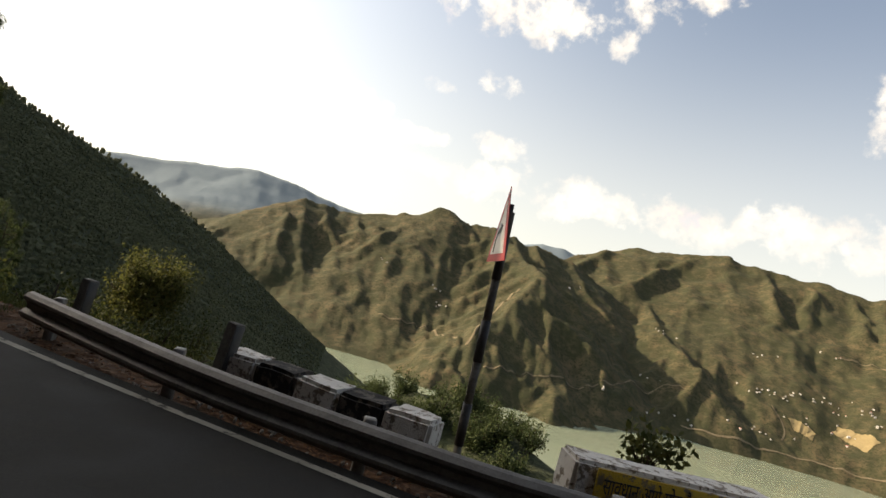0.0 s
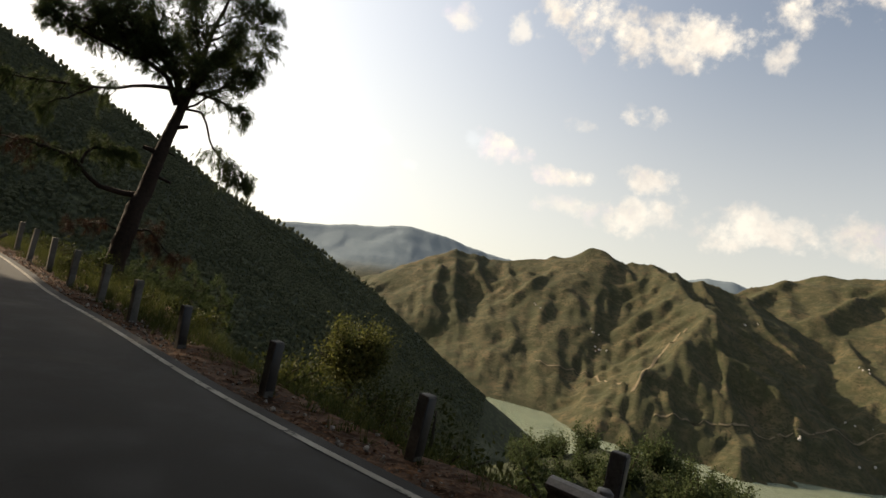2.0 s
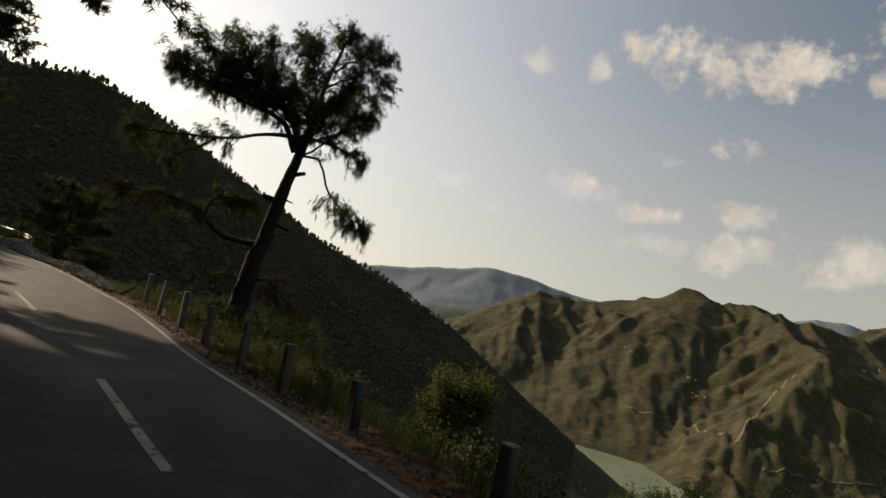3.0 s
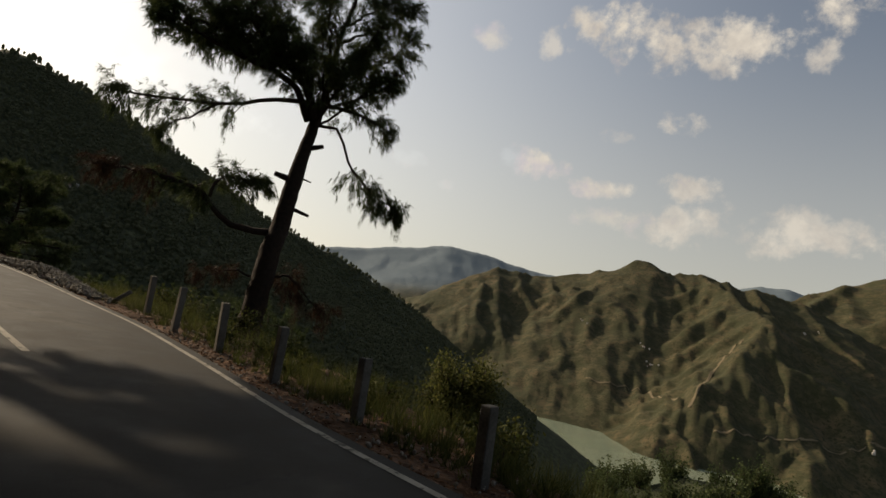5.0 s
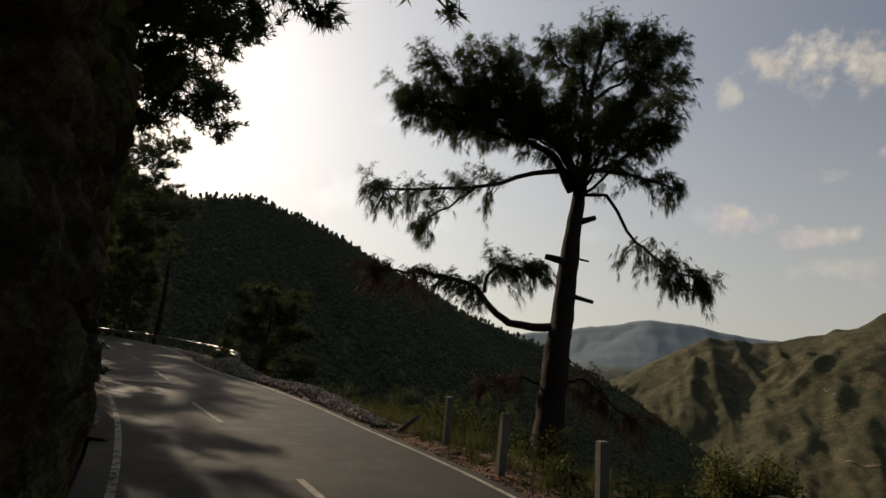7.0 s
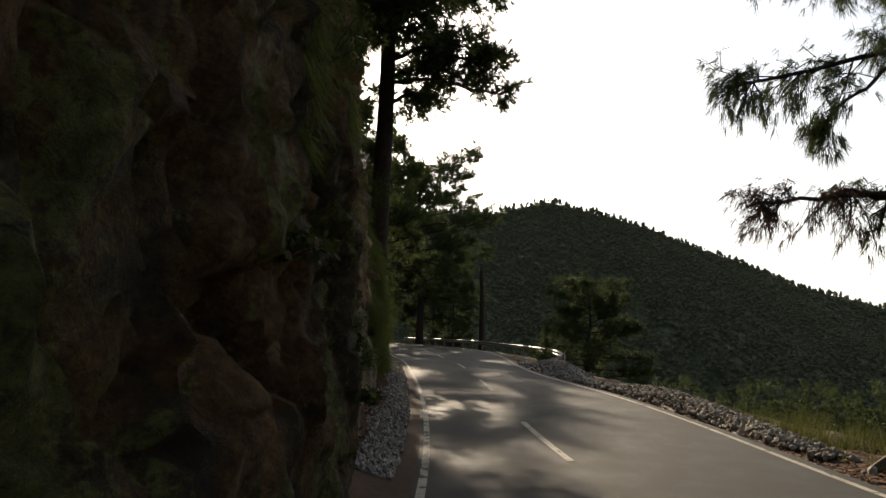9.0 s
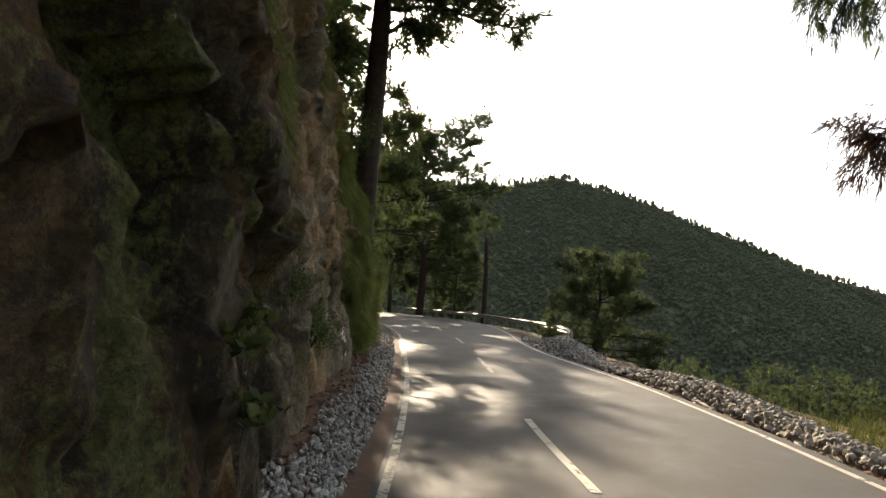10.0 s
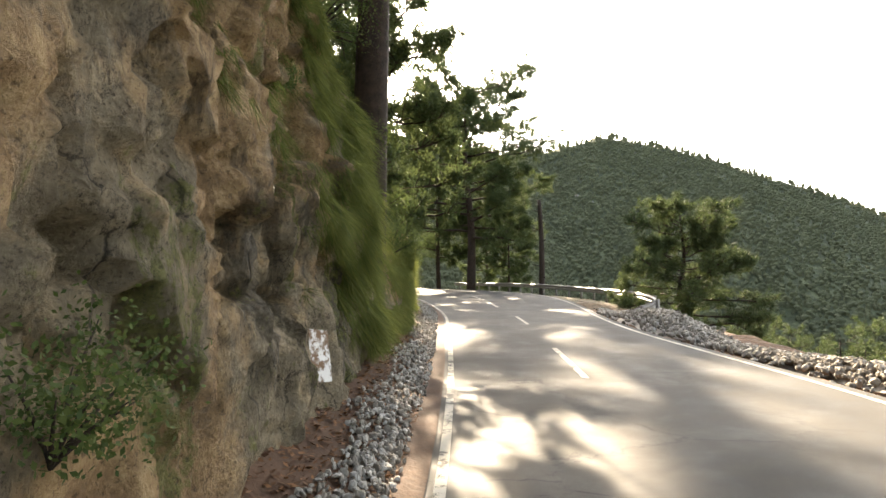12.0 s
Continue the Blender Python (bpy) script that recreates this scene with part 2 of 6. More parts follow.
STEEL = plain("galvanised_steel", (0.075, 0.066, 0.056), (0.21, 0.19, 0.165), 5.0, 0.5, 0.45, 0.15, 0.003)
SOIL = plain("brown_soil", (0.026, 0.015, 0.009), (0.085, 0.047, 0.027), 2.5, 0.95, 0.0, 0.6, 0.03)
GRAVEL = plain("gravel", (0.13, 0.115, 0.10), (0.38, 0.35, 0.31), 3.0, 0.95, 0.0, 0.4, 0.01)

# ---- plan: u along the road, v across it to the outer side ----


def spline(knots):
    xs, ys = np.array([k[0] for k in knots], float), np.array([k[1] for k in knots], float)
    m = np.gradient(ys, xs)

    def f(x):
        x = np.clip(np.asarray(x, float), xs[0], xs[-1])
        i = np.clip(np.searchsorted(xs, x) - 1, 0, len(xs) - 2)
        h = xs[i + 1] - xs[i]
        s = (x - xs[i]) / h
        return ((2 * s**3 - 3 * s**2 + 1) * ys[i] + (s**3 - 2 * s**2 + s) * h * m[i] + (-2 * s**3 + 3 * s**2) * ys[i + 1] + (s**3 - s**2) * h * m[i + 1])
    return f


v_right = spline([(-40, 14), (-20, 8), (-8, 5.2), (0, 4.15), (3, 3.87), (6, 3.69), (10, 3.78), (14, 4.22), (17, 4.47), (20, 4.93), (24, 5.43), (28, 5.56), (32, 5.65), (36, 5.45), (39, 5.0), (42, 4.6), (48, 4.4), (54, 4.6), (60, 4.5), (65, 4.1), (70, 3.0), (76, 0.6), (83, -3.6), (95, -13.5)])
v_left = spline([(-40, 8), (-20, 3), (-8, 0.5), (0, -0.2), (5, -0.36), (10, -0.15), (15, 0.25), (20, 0.62), (24, 0.88), (28, 0.95), (31, 0.87), (35, 0.64), (39, 0.31), (43.5, -0.14), (47.5, -0.55), (55.5, -1.9), (62, -3.4), (68, -5.2), (76, -8.6), (84, -13.5), (95, -23.5)])
v_mid = spline([(-40, 11), (-20, 5.5), (-8, 2.9), (0, 2.1), (5, 2.02), (11, 2.13), (15, 2.5), (20, 2.75), (25, 2.86), (31, 2.56), (36, 2.46), (40, 2.26), (47, 1.85), (54, 1.1), (60, 0.4), (66, -0.6), (72, -2.6), (79, -6.0), (87, -11.0), (95, -18.5)])
z_road = spline([(-40, -0.5), (-10, -0.08), (12, -0.08), (20, -0.03), (26, 0.05), (31, 0.14), (35, 0.24), (40, 0.40), (57, 0.80), (79, 1.40), (95, 1.8)])


def xy(u, v):
    return UX * u + VX * v, UY * u + VY * v


def value_noise(x, y, seed=0):
    xi, yi = np.floor(x).astype(np.int64), np.floor(y).astype(np.int64)
    fx, fy = x - xi, y - yi
    fx, fy = fx * fx * (3 - 2 * fx), fy * fy * (3 - 2 * fy)

    def h(a, b):
        n = (a * 374761393 + b * 668265263 + seed * 1442695041) & 0x7FFFFFFF
        n = ((n ^ (n >> 13)) * 1274126177) & 0x7FFFFFFF
        return ((n ^ (n >> 16)) & 0xFFFF) / 65535.0
    return (h(xi, yi) * (1 - fx) + h(xi + 1, yi) * fx) * (1 - fy) + (h(xi, yi + 1) * (1 - fx) + h(xi + 1, yi + 1) * fx) * fy


def fbm(x, y, octaves=5, seed=0, ridged=False):
    s, a, t = 0.0, 0.5, 0.0
    for k in range(octaves):
        n = value_noise(x * 2**k + 17.3 * k, y * 2**k - 9.1 * k, seed + k)
        s, t, a = s + a * (1 - np.abs(2 * n - 1) if ridged else n), t + a, a * 0.5
    return s / t


LAKE_Z = -200.0
OX, OY = -12.0, 8.0                   # middle of the plan


def crest(points, slope, rough=0.0):
    """A ridge: azimuth, distance, elevation (degrees) along its crest, and how steeply its sides fall."""
    out = []
    for az, r, el in points:
        el += 0.45
        out.append((OX - r * math.sin(radians(az)), OY + r * math.cos(radians(az)), 1.5 + r * math.tan(radians(el))))
    return np.array(out), slope, rough


RIDGES = [
    # main mountain over the lake, and its spurs
    crest([(13, 2150, -2.5), (10.8, 2150, -0.7), (7.1, 2150, 2.2), (4.2, 2200, 4.2), (1, 2250, 4.4), (-1.6, 2250, 4.7), (-6.3, 2250, 5.5), (-8.7, 2250, 6.85), (-10, 2250, 6.8), (-12, 2250, 6.1), (-14.2, 2250, 6.5), (-18.4, 2250, 5.5), (-22, 2300, 5.0), (-26, 2300, 3.0)], 0.62),
    crest([(-14.3, 2240, 6.4), (-17.5, 1980, 4.5), (-19.9, 1750, 2.6), (-18.2, 1550, -0.2), (-15.5, 1380, -3.7), (-13.4, 1270, -7.0), (-12.2, 1200, -9.4)], 0.70),
    crest([(-19.9, 1750, 2.6), (-22.0, 1500, -2.6), (-23.5, 1330, -6.2), (-24.2, 1210, -9.2)], 0.72),
    crest([(-8.8, 2240, 6.6), (-7.5, 2000, 3.5), (-8.4, 1700, -1.5), (-8.0, 1480, -6.0), (-7.4, 1380, -8.4)], 0.75),
    crest([(-3, 2240, 4.6), (-2.0, 1950, 1.5), (-3.2, 1650, -4.0), (-3.4, 1500, -7.3)], 0.75),
    crest([(4.0, 2200, 4.1), (3.2, 1900, 0.5), (1.8, 1650, -4.5), (1.4, 1530, -7.2)], 0.75),
    # mountain further right
    crest([(-20, 2900, 4.2), (-22.5, 2900, 5.4), (-25, 2900, 7.0), (-27.7, 2900, 8.1), (-31, 2900, 7.9), (-35.4, 2900, 8.5), (-39, 2900, 7.9), (-42.3, 2900, 7.6), (-46, 2900, 7.2), (-50, 2900, 7.6), (-58, 2900, 7.0), (-70, 2900, 5.0), (-90, 2900, 4.0)], 0.60),
    crest([(-27.7, 2890, 8.0), (-29.5, 2400, 3.0), (-31.5, 2050, 0.8), (-35.0, 1850, -1.6), (-37.5, 1750, -4.2)], 0.66),
    crest([(-24.5, 2880, 6.6), (-26.4, 2200, 1.2), (-28.5, 1800, -2.8), (-31, 1560, -6.6)], 0.70),
    crest([(-37, 2890, 8.2), (-40, 2450, 3.2), (-44, 2250, -0.6)], 0.66),
    crest([(-46, 2890, 7.2), (-48, 2500, 2.8), (-52, 2300, -1.0)], 0.66),
    crest([(-54, 2890, 7.2), (-57, 2500, 2.8), (-62, 2250, -1.0)], 0.66),
    # ranges far off, coloured blue-grey for haze in ground_material
    crest([(40, 4300, 1.0), (30, 4300, 2.0), (19.4, 4300, 3.5), (14.4, 4300, 4.5), (11.5, 4300, 4.9), (8.7, 4300, 5.5), (4.5, 4300, 5.2), (1, 4300, 4.5), (-1.3, 4300, 4.4), (-6, 4300, 3.2)], 0.5),
    crest([(-14, 4400, 4.6), (-19, 4400, 5.9), (-21, 4400, 5.9), (-24, 4400, 5.2), (-30, 4400, 4.0)], 0.5),
    # knoll below the road
    crest([(-32, 118, -13.7), (-25, 128, -11.7), (-21, 134, -10.9), (-17, 136, -10.7), (-13, 130, -12.5), (-9, 122, -15.2)], 0.5),
    # wooded hill of this shore
    crest([(100, 620, 20), (75, 620, 15), (60, 660, 12.2), (52.5, 700, 12.2), (47.3, 720, 13.3), (42, 740, 11.9), (36, 790, 9.4), (31, 830, 7.3), (26.5, 870, 4.9), (19, 900, 2.6), (13, 930, 0.0), (6.5, 980, -4.4), (0.5, 1020, -9.2), (-3, 1040, -11.5)], 0.62),
]


def spurs(parents, spacing, length, both, seed):
    """Side ridges that run down from a crest, with gullies between them."""
    rng = np.random.default_rng(seed)
    out = []
    for pts, slope, rough in parents:
        d = np.concatenate([[0], np.cumsum(np.hypot(*np.diff(pts[:, :2], axis=0).T))])
        s = spacing * 0.5
        while s < d[-1]:
            p = np.array([np.interp(s, d, pts[:, k]) for k in range(3)])
            q = np.array([np.interp(s + 20, d, pts[:, k]) for k in range(3)])
            o = np.array([np.interp(s - 20, d, pts[:, k]) for k in range(3)])
            along = (q - o)[:2] / (np.hypot(*(q - o)[:2]) + 1e-9)
            fall = float(np.clip((o[2] - q[2]) / 40, -0.6, 0.6))
            perp = np.array((-along[1], along[0]))
            toward = np.array((OX, OY)) - p[:2]
            for side in (1, -1):
                if not both and side * float(perp @ toward) < 0:
                    continue
                w = perp * side + along * (fall * 1.1 + rng.uniform(-0.35, 0.35))
                w /= np.hypot(*w)
                ln = length * rng.uniform(0.55, 1.15)
                drop = slope * rng.uniform(0.62, 0.80)
                k = np.array((-w[1], w[0])) * rng.normal(0, 0.10) * ln
                a = np.array((*p[:2], p[2] - 4))
                m = np.array((*(p[:2] + w * ln * 0.5 + k), p[2] - 4 - drop * ln * 0.5))
                e = np.array((*(p[:2] + w * ln), p[2] - 4 - drop * ln * 1.08))
                out.append((np.array([a, m, e]), 0.85, rough))
            s += spacing * rng.uniform(0.7, 1.3)
    return out


SPURS = spurs([RIDGES[0]], 150, 430, False, 1) + spurs(RIDGES[1:6], 115, 230, True, 2) + spurs([RIDGES[6]], 170, 480, False, 3) + spurs(RIDGES[7:12], 125, 260, True, 4)


def own_slope(x, y):
    """The hillside that carries the road."""
    px, py = x, y
    u, v = UX * px + UY * py, VX * px + VY * py
    ue = np.clip(u, -40, 95)
    d = v - v_right(ue)
    far = np.maximum(d, (u - 97) * 0.9)
    far = np.maximum(far, 0.35 * np.hypot(px - OX, py - OY) - 160)
    zr = z_road(ue) - 0.09
    e = np.clip((u - 12) / 9, 0, 1)
    e = e * e * (3 - 2 * e)
    w = 1.3 + 2.6 * e
    out = zr - 0.12 * np.clip(far - 1.2, 0, None) * (far < w) - np.where(far >= w, 0.12 * (w - 1.2) + 0.62 * np.clip(far - w, 0, 9) + 0.40 * np.clip(far - w - 9, 0, 34) + 0.66 * np.maximum(far - w - 43, 0), 0)
    inner = v_left(ue) - 1.3 - v
    bank = np.where(inner > 0, np.minimum(1.7 * inner, 9) + 0.75 * np.clip(inner - 5.3, 0, 400), 0)
    return out + np.where(far < 1.2, bank, 0)


def height(x, y, detail=True):
    x, y = np.asarray(x, float), np.asarray(y, float)
    h = np.full(x.shape, LAKE_Z - 25.0)
    for pts, slope, rough in RIDGES:
        best = np.full(x.shape, -1e9)
        for a, b in zip(pts[:-1], pts[1:]):
            ab = b - a
            t = np.clip(((x - a[0]) * ab[0] + (y - a[1]) * ab[1]) / (ab[0]**2 + ab[1]**2), 0, 1)
            d = np.hypot(x - a[0] - t * ab[0], y - a[1] - t * ab[1])
            best = np.maximum(best, a[2] + t * ab[2] - slope * d * (1 - 0.12 * np.minimum(d / 900, 1)))
        h = np.maximum(h, best)
    r = np.hypot(x - OX, y - OY)
    wind_x, wind_y = 80 * (fbm(x / 240, y / 240, 4, 71) - 0.5), 80 * (fbm(x / 240, y / 240, 4, 72) - 0.5)
    flat_x, flat_y, flat_h = (x + wind_x).ravel(), (y + wind_y).ravel(), h.ravel()
    for pts, slope, rough in SPURS:
        reach = 260.0
        near = np.nonzero((flat_x > pts[:, 0].min() - reach) & (flat_x < pts[:, 0].max() + reach) & (flat_y > pts[:, 1].min() - reach) & (flat_y < pts[:, 1].max() + reach))[0]
        if not len(near):
            continue
        px, py = flat_x[near], flat_y[near]
        for a, b in zip(pts[:-1], pts[1:]):
            ab = b - a
            f = np.clip(((px - a[0]) * ab[0] + (py - a[1]) * ab[1]) / (ab[0]**2 + ab[1]**2), 0, 1)
            d = np.hypot(px - a[0] - f * ab[0], py - a[1] - f * ab[1])
            flat_h[near] = np.maximum(flat_h[near], a[2] + f * ab[2] - slope * d)
    h = flat_h.reshape(x.shape)
    if detail:
        w = np.clip((r - 150) / 500, 0, 1) * np.clip((h - LAKE_Z + 10) / 60, 0, 1)
        a = np.arctan2(-(x - OX), y - OY) * 2100
        warp = 130 * fbm(x / 420, y / 420, 3, 8)
        g = fbm((a + 1.6 * warp) / 330, (r + warp) / 700, 4, 3, True) - 0.6
        g2 = fbm((a + 0.9 * warp) / 85, r / 150, 4, 11, True) - 0.6
        g3 = fbm(x / 320, y / 320, 4, 19, True) - 0.6
        w = w * np.where(r > 3300, 0.7, np.where(r < 1090, 0.14, 1.0))
        ravine = fbm((a + 1.2 * warp) / 46, r / 210, 3, 23, True) - 0.6
        h = h + w * (g * 34 + g2 * 32 + g3 * 24 + ravine * 11)
    # fields by the water
    az = np.degrees(np.arctan2(-(x - OX), y - OY))
    shore = np.interp(-az, [33, 38, 46, 54, 70], [1760, 1830, 1990, 2200, 2400])
    flat = np.clip((-az - 32) / 3, 0, 1) * np.clip((2750 - r) / 250, 0, 1)
    bank = LAKE_Z + (r - shore) * 0.055 + 22 * (fbm(x / 170, y / 170, 4, 5) - 0.5)
    h = np.maximum(h, np.where((flat > 0) & (r > shore - 200), np.minimum(bank, LAKE_Z + 45) * flat + (LAKE_Z - 25) * (1 - flat), -1e9))
    return np.maximum(h, own_slope(x, y) + np.clip((r - 60) / 200, 0, 1) * (fbm(x / 60, y / 60, 4, 21) - 0.5) * 14)


def grid_mesh(name, P, mat, smooth=True):
    """P: rows x columns x 3."""
    a, b = P.shape[:2]
    i = np.arange(a * b).reshape(a, b)
    q = np.stack([i[:-1, :-1], i[:-1, 1:], i[1:, 1:], i[1:, :-1]], -1).reshape(-1, 4)
    me = bpy.data.meshes.new(name)
    me.from_pydata(P.reshape(-1, 3).tolist(), [], q.tolist())
    me.materials.append(mat)
    me.polygons.foreach_set("use_smooth", [smooth] * len(me.polygons))
    me.update()
    return me


def ground_material():
    m, n, b = material("hillside", 0.95)
    p = where(n)
    big, mid, small = n.noise(p, 0.006, 8.0, 0.65), n.noise(p, 0.035, 8.0, 0.7), n.noise(p, 0.6, 6.0, 0.7)
    scrub = n.ramp(n.math("MULTIPLY_ADD", mid, 0.6, n.math("MULTIPLY", big, 0.4)), [(0.34, (0.028, 0.032, 0.015)), (0.46, (0.047, 0.046, 0.023)), (0.56, (0.076, 0.063, 0.033)), (0.68, (0.125, 0.090, 0.050))])
    earth = n.ramp(n.math("MULTIPLY_ADD", n.noise(p, 6.0, 6.0, 0.7), 0.5, n.math("MULTIPLY", small, 0.5)), [(0.36, (0.022, 0.013, 0.008)), (0.50, (0.075, 0.040, 0.021)), (0.64, (0.17, 0.090, 0.048))])
    trees = n.noise(p, 0.13, 5.0, 0.7)
    scrub = n.mix(n.range(n.math("MULTIPLY_ADD", mid, -0.35, n.math("ADD", trees, 0.17)), 0.5, 0.56), scrub, n.ramp(n.noise(p, 0.4, 3), [(0.3, (0.024, 0.028, 0.013)), (0.7, (0.050, 0.052, 0.024))]))
    sep = n.add("ShaderNodeSeparateXYZ")
    n.put(sep.inputs[0], p)
    x, y = n.math("SUBTRACT", sep.outputs[0], -12.0), n.math("SUBTRACT", sep.outputs[1], 8.0)
    r = n.math("SQRT", n.math("ADD", n.math("MULTIPLY", x, x), n.math("MULTIPLY", y, y)))
    wood = n.ramp(n.math("MULTIPLY_ADD", big, 0.6, n.math("MULTIPLY", mid, 0.4)), [(0.36, (0.040, 0.048, 0.025)), (0.64, (0.095, 0.102, 0.052))])
    # tree crowns drawn as cells, with the shade between them painted near black
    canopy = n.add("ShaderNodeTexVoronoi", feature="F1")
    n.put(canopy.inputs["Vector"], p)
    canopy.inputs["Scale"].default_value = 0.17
    crown_shade = n.math("MULTIPLY_ADD", n.noise(p, 0.5, 4.0, 0.7), 0.5, n.math("MULTIPLY", canopy.outputs["Distance"], -0.5))
    wood = n.mix(n.range(crown_shade, -0.05, 0.15), n.mix(0.6, wood, (0.010, 0.014, 0.007)), wood)
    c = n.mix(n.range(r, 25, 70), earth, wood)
    c = n.mix(n.range(r, 1050, 1150), c, scrub)
    # distance haze painted into the base colour beyond 3300 m
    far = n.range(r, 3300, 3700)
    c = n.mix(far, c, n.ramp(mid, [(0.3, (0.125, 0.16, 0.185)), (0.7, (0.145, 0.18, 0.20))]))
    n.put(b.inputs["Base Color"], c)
    bumped(n, b, n.math("ADD", n.math("MULTIPLY", mid, 5.0), n.math("MULTIPLY_ADD", trees, 2.2, n.math("MULTIPLY", small, 0.5))), 0.7, 1.0)
    return m


def build_ground():
    az = np.concatenate([np.arange(-66, 100, 0.27), np.arange(100, 294.1, 2.0)])
    rr = np.concatenate([[0.0], np.geomspace(1.5, 560, 80)[:-1], np.arange(560, 1150, 12.0), np.arange(1150, 2400, 8.5), np.arange(2400, 3000, 13.0), np.arange(3000, 4900, 50.0)])
    A, Rr = np.meshgrid(np.radians(az), rr, indexing="ij")
    x, y = OX - Rr * np.sin(A), OY + Rr * np.cos(A)
    z = height(x, y)
    z = np.where(Rr < 110, z - 0.10, z)
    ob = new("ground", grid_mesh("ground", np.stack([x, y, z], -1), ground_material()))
    tagged(ob, "steep scrub-covered mountainside falling to a lake", "ground", kind="structure")
    # shoulder of the road, in finer mesh
    us = np.arange(-14, 92, 0.35)
    ds = np.concatenate([np.arange(-0.6, 3.0, 0.2), np.arange(3.0, 14, 0.6)])
    U, D = np.meshgrid(us, ds, indexing="ij")
    V = v_right(U) + D
    x, y = xy(U, V)
    z = own_slope(x, y) + np.clip(D / 1.0, 0, 1) * (fbm(x * 0.9, y * 0.9, 4, 31) - 0.5) * 0.22
    ob = new("verge", grid_mesh("verge", np.stack([x, y, z], -1), ground_material()))
    tagged(ob, "earthy grass verge dropping away beside the road", "verge", kind="structure")


def strip(name, u0, u1, side_a, side_b, dz, mat, step=0.4, across=2):
    us = np.arange(u0, u1 + 1e-6, step)
    f = np.linspace(0, 1, across)
    U, F = np.meshgrid(us, f, indexing="ij")
    V = side_a(U) * (1 - F) + side_b(U) * F
    x, y = xy(U, V)
    return grid_mesh(name, np.stack([x, y, z_road(U) + dz], -1), mat)


def build_road():
    ob = new("road", strip("road", -38, 94, lambda u: v_left(u) - 0.35, lambda u: v_right(u) + 0.22, 0.0, ASPHALT, 0.4, 14))
    tagged(ob, "narrow grey asphalt mountain road with worn patches", "road", kind="structure")
    for name, f, paint in (("edge_line", v_left, WORN_PAINT), ("edge_line", v_right, LINE_PAINT)):
        ob = new(name, strip(name, -38, 94, lambda u: f(u) - 0.045, lambda u: f(u) + 0.045, 0.006, paint))
        tagged(ob, "worn white painted edge line on the asphalt", "road marking", kind="structure")
    # dashes of the centre line
    for u0 in (-14.0, -5.5, 3.5, 11.4, 20.5, 28.3, 36.6, 45.0, 54.0, 62.5):
        ob = new("centre_dash", strip("centre_dash", u0, u0 + 3.4, lambda u: v_mid(u) - 0.05, lambda u: v_mid(u) + 0.05, 0.006, LINE_PAINT, 0.35))
        tagged(ob, "white painted centre dash on the asphalt", "road marking", group="centre dashes", kind="structure")


def build_lake():
    m, n, b = material("lake_water", 0.12)
    n.put(b.inputs["Base Color"], n.ramp(n.noise(where(n), 0.004, 5.0), [(0.3, (0.20, 0.24, 0.17)), (0.7, (0.25, 0.28, 0.20))]))
    bumped(n, b, n.noise(where(n), 0.15, 6.0), 0.15, 1.0)
    az, rr = np.radians(np.arange(-80, 30.1, 2)), np.geomspace(500, 3200, 40)
    A, Rr = np.meshgrid(az, rr, indexing="ij")
    P = np.stack([OX - Rr * np.sin(A), OY + Rr * np.cos(A), np.full(A.shape, LAKE_Z)], -1)
    tagged(new("lake", grid_mesh("lake", P, m)), "calm grey-green reservoir lake between the mountains", "lake", kind="structure")


# rock face beside the road
rock_top = spline([(17, 8.0), (24, 9.0), (28, 9.3), (31.5, 7.6), (34.5, 5.0), (37.5, 3.4), (42, 2.6), (50, 1.8), (58, 1.1), (66, 0.8)])


def facets(a, b, seed):
    """Broken planes: the height of the nearest of many tilted facets, and how close its edge is."""
    ia, ib = np.floor(a).astype(np.int64), np.floor(b).astype(np.int64)
    best, second, val = np.full(a.shape, 9.0), np.full(a.shape, 9.0), np.zeros(a.shape)

    def rnd(i, j, k):
        n = (i * 374761393 + j * 668265263 + (seed * 31 + k) * 1442695041) & 0x7FFFFFFF
        n = ((n ^ (n >> 13)) * 1274126177) & 0x7FFFFFFF
        return ((n ^ (n >> 16)) & 0xFFFF) / 65535.0
    for di in (-1, 0, 1):
        for dj in (-1, 0, 1):
            i, j = ia + di, ib + dj
            da, db = a - i - rnd(i, j, 1), b - j - rnd(i, j, 2)
            d = np.hypot(da, db)
            here = rnd(i, j, 3) - 0.5 + (rnd(i, j, 4) - 0.5) * da * 1.5 + (rnd(i, j, 5) - 0.5) * db * 1.5
            second = np.where(d < best, best, np.minimum(second, d))
            val = np.where(d < best, here, val)
            best = np.minimum(best, d)
    return val, np.clip((second - best) / 0.12, 0, 1)


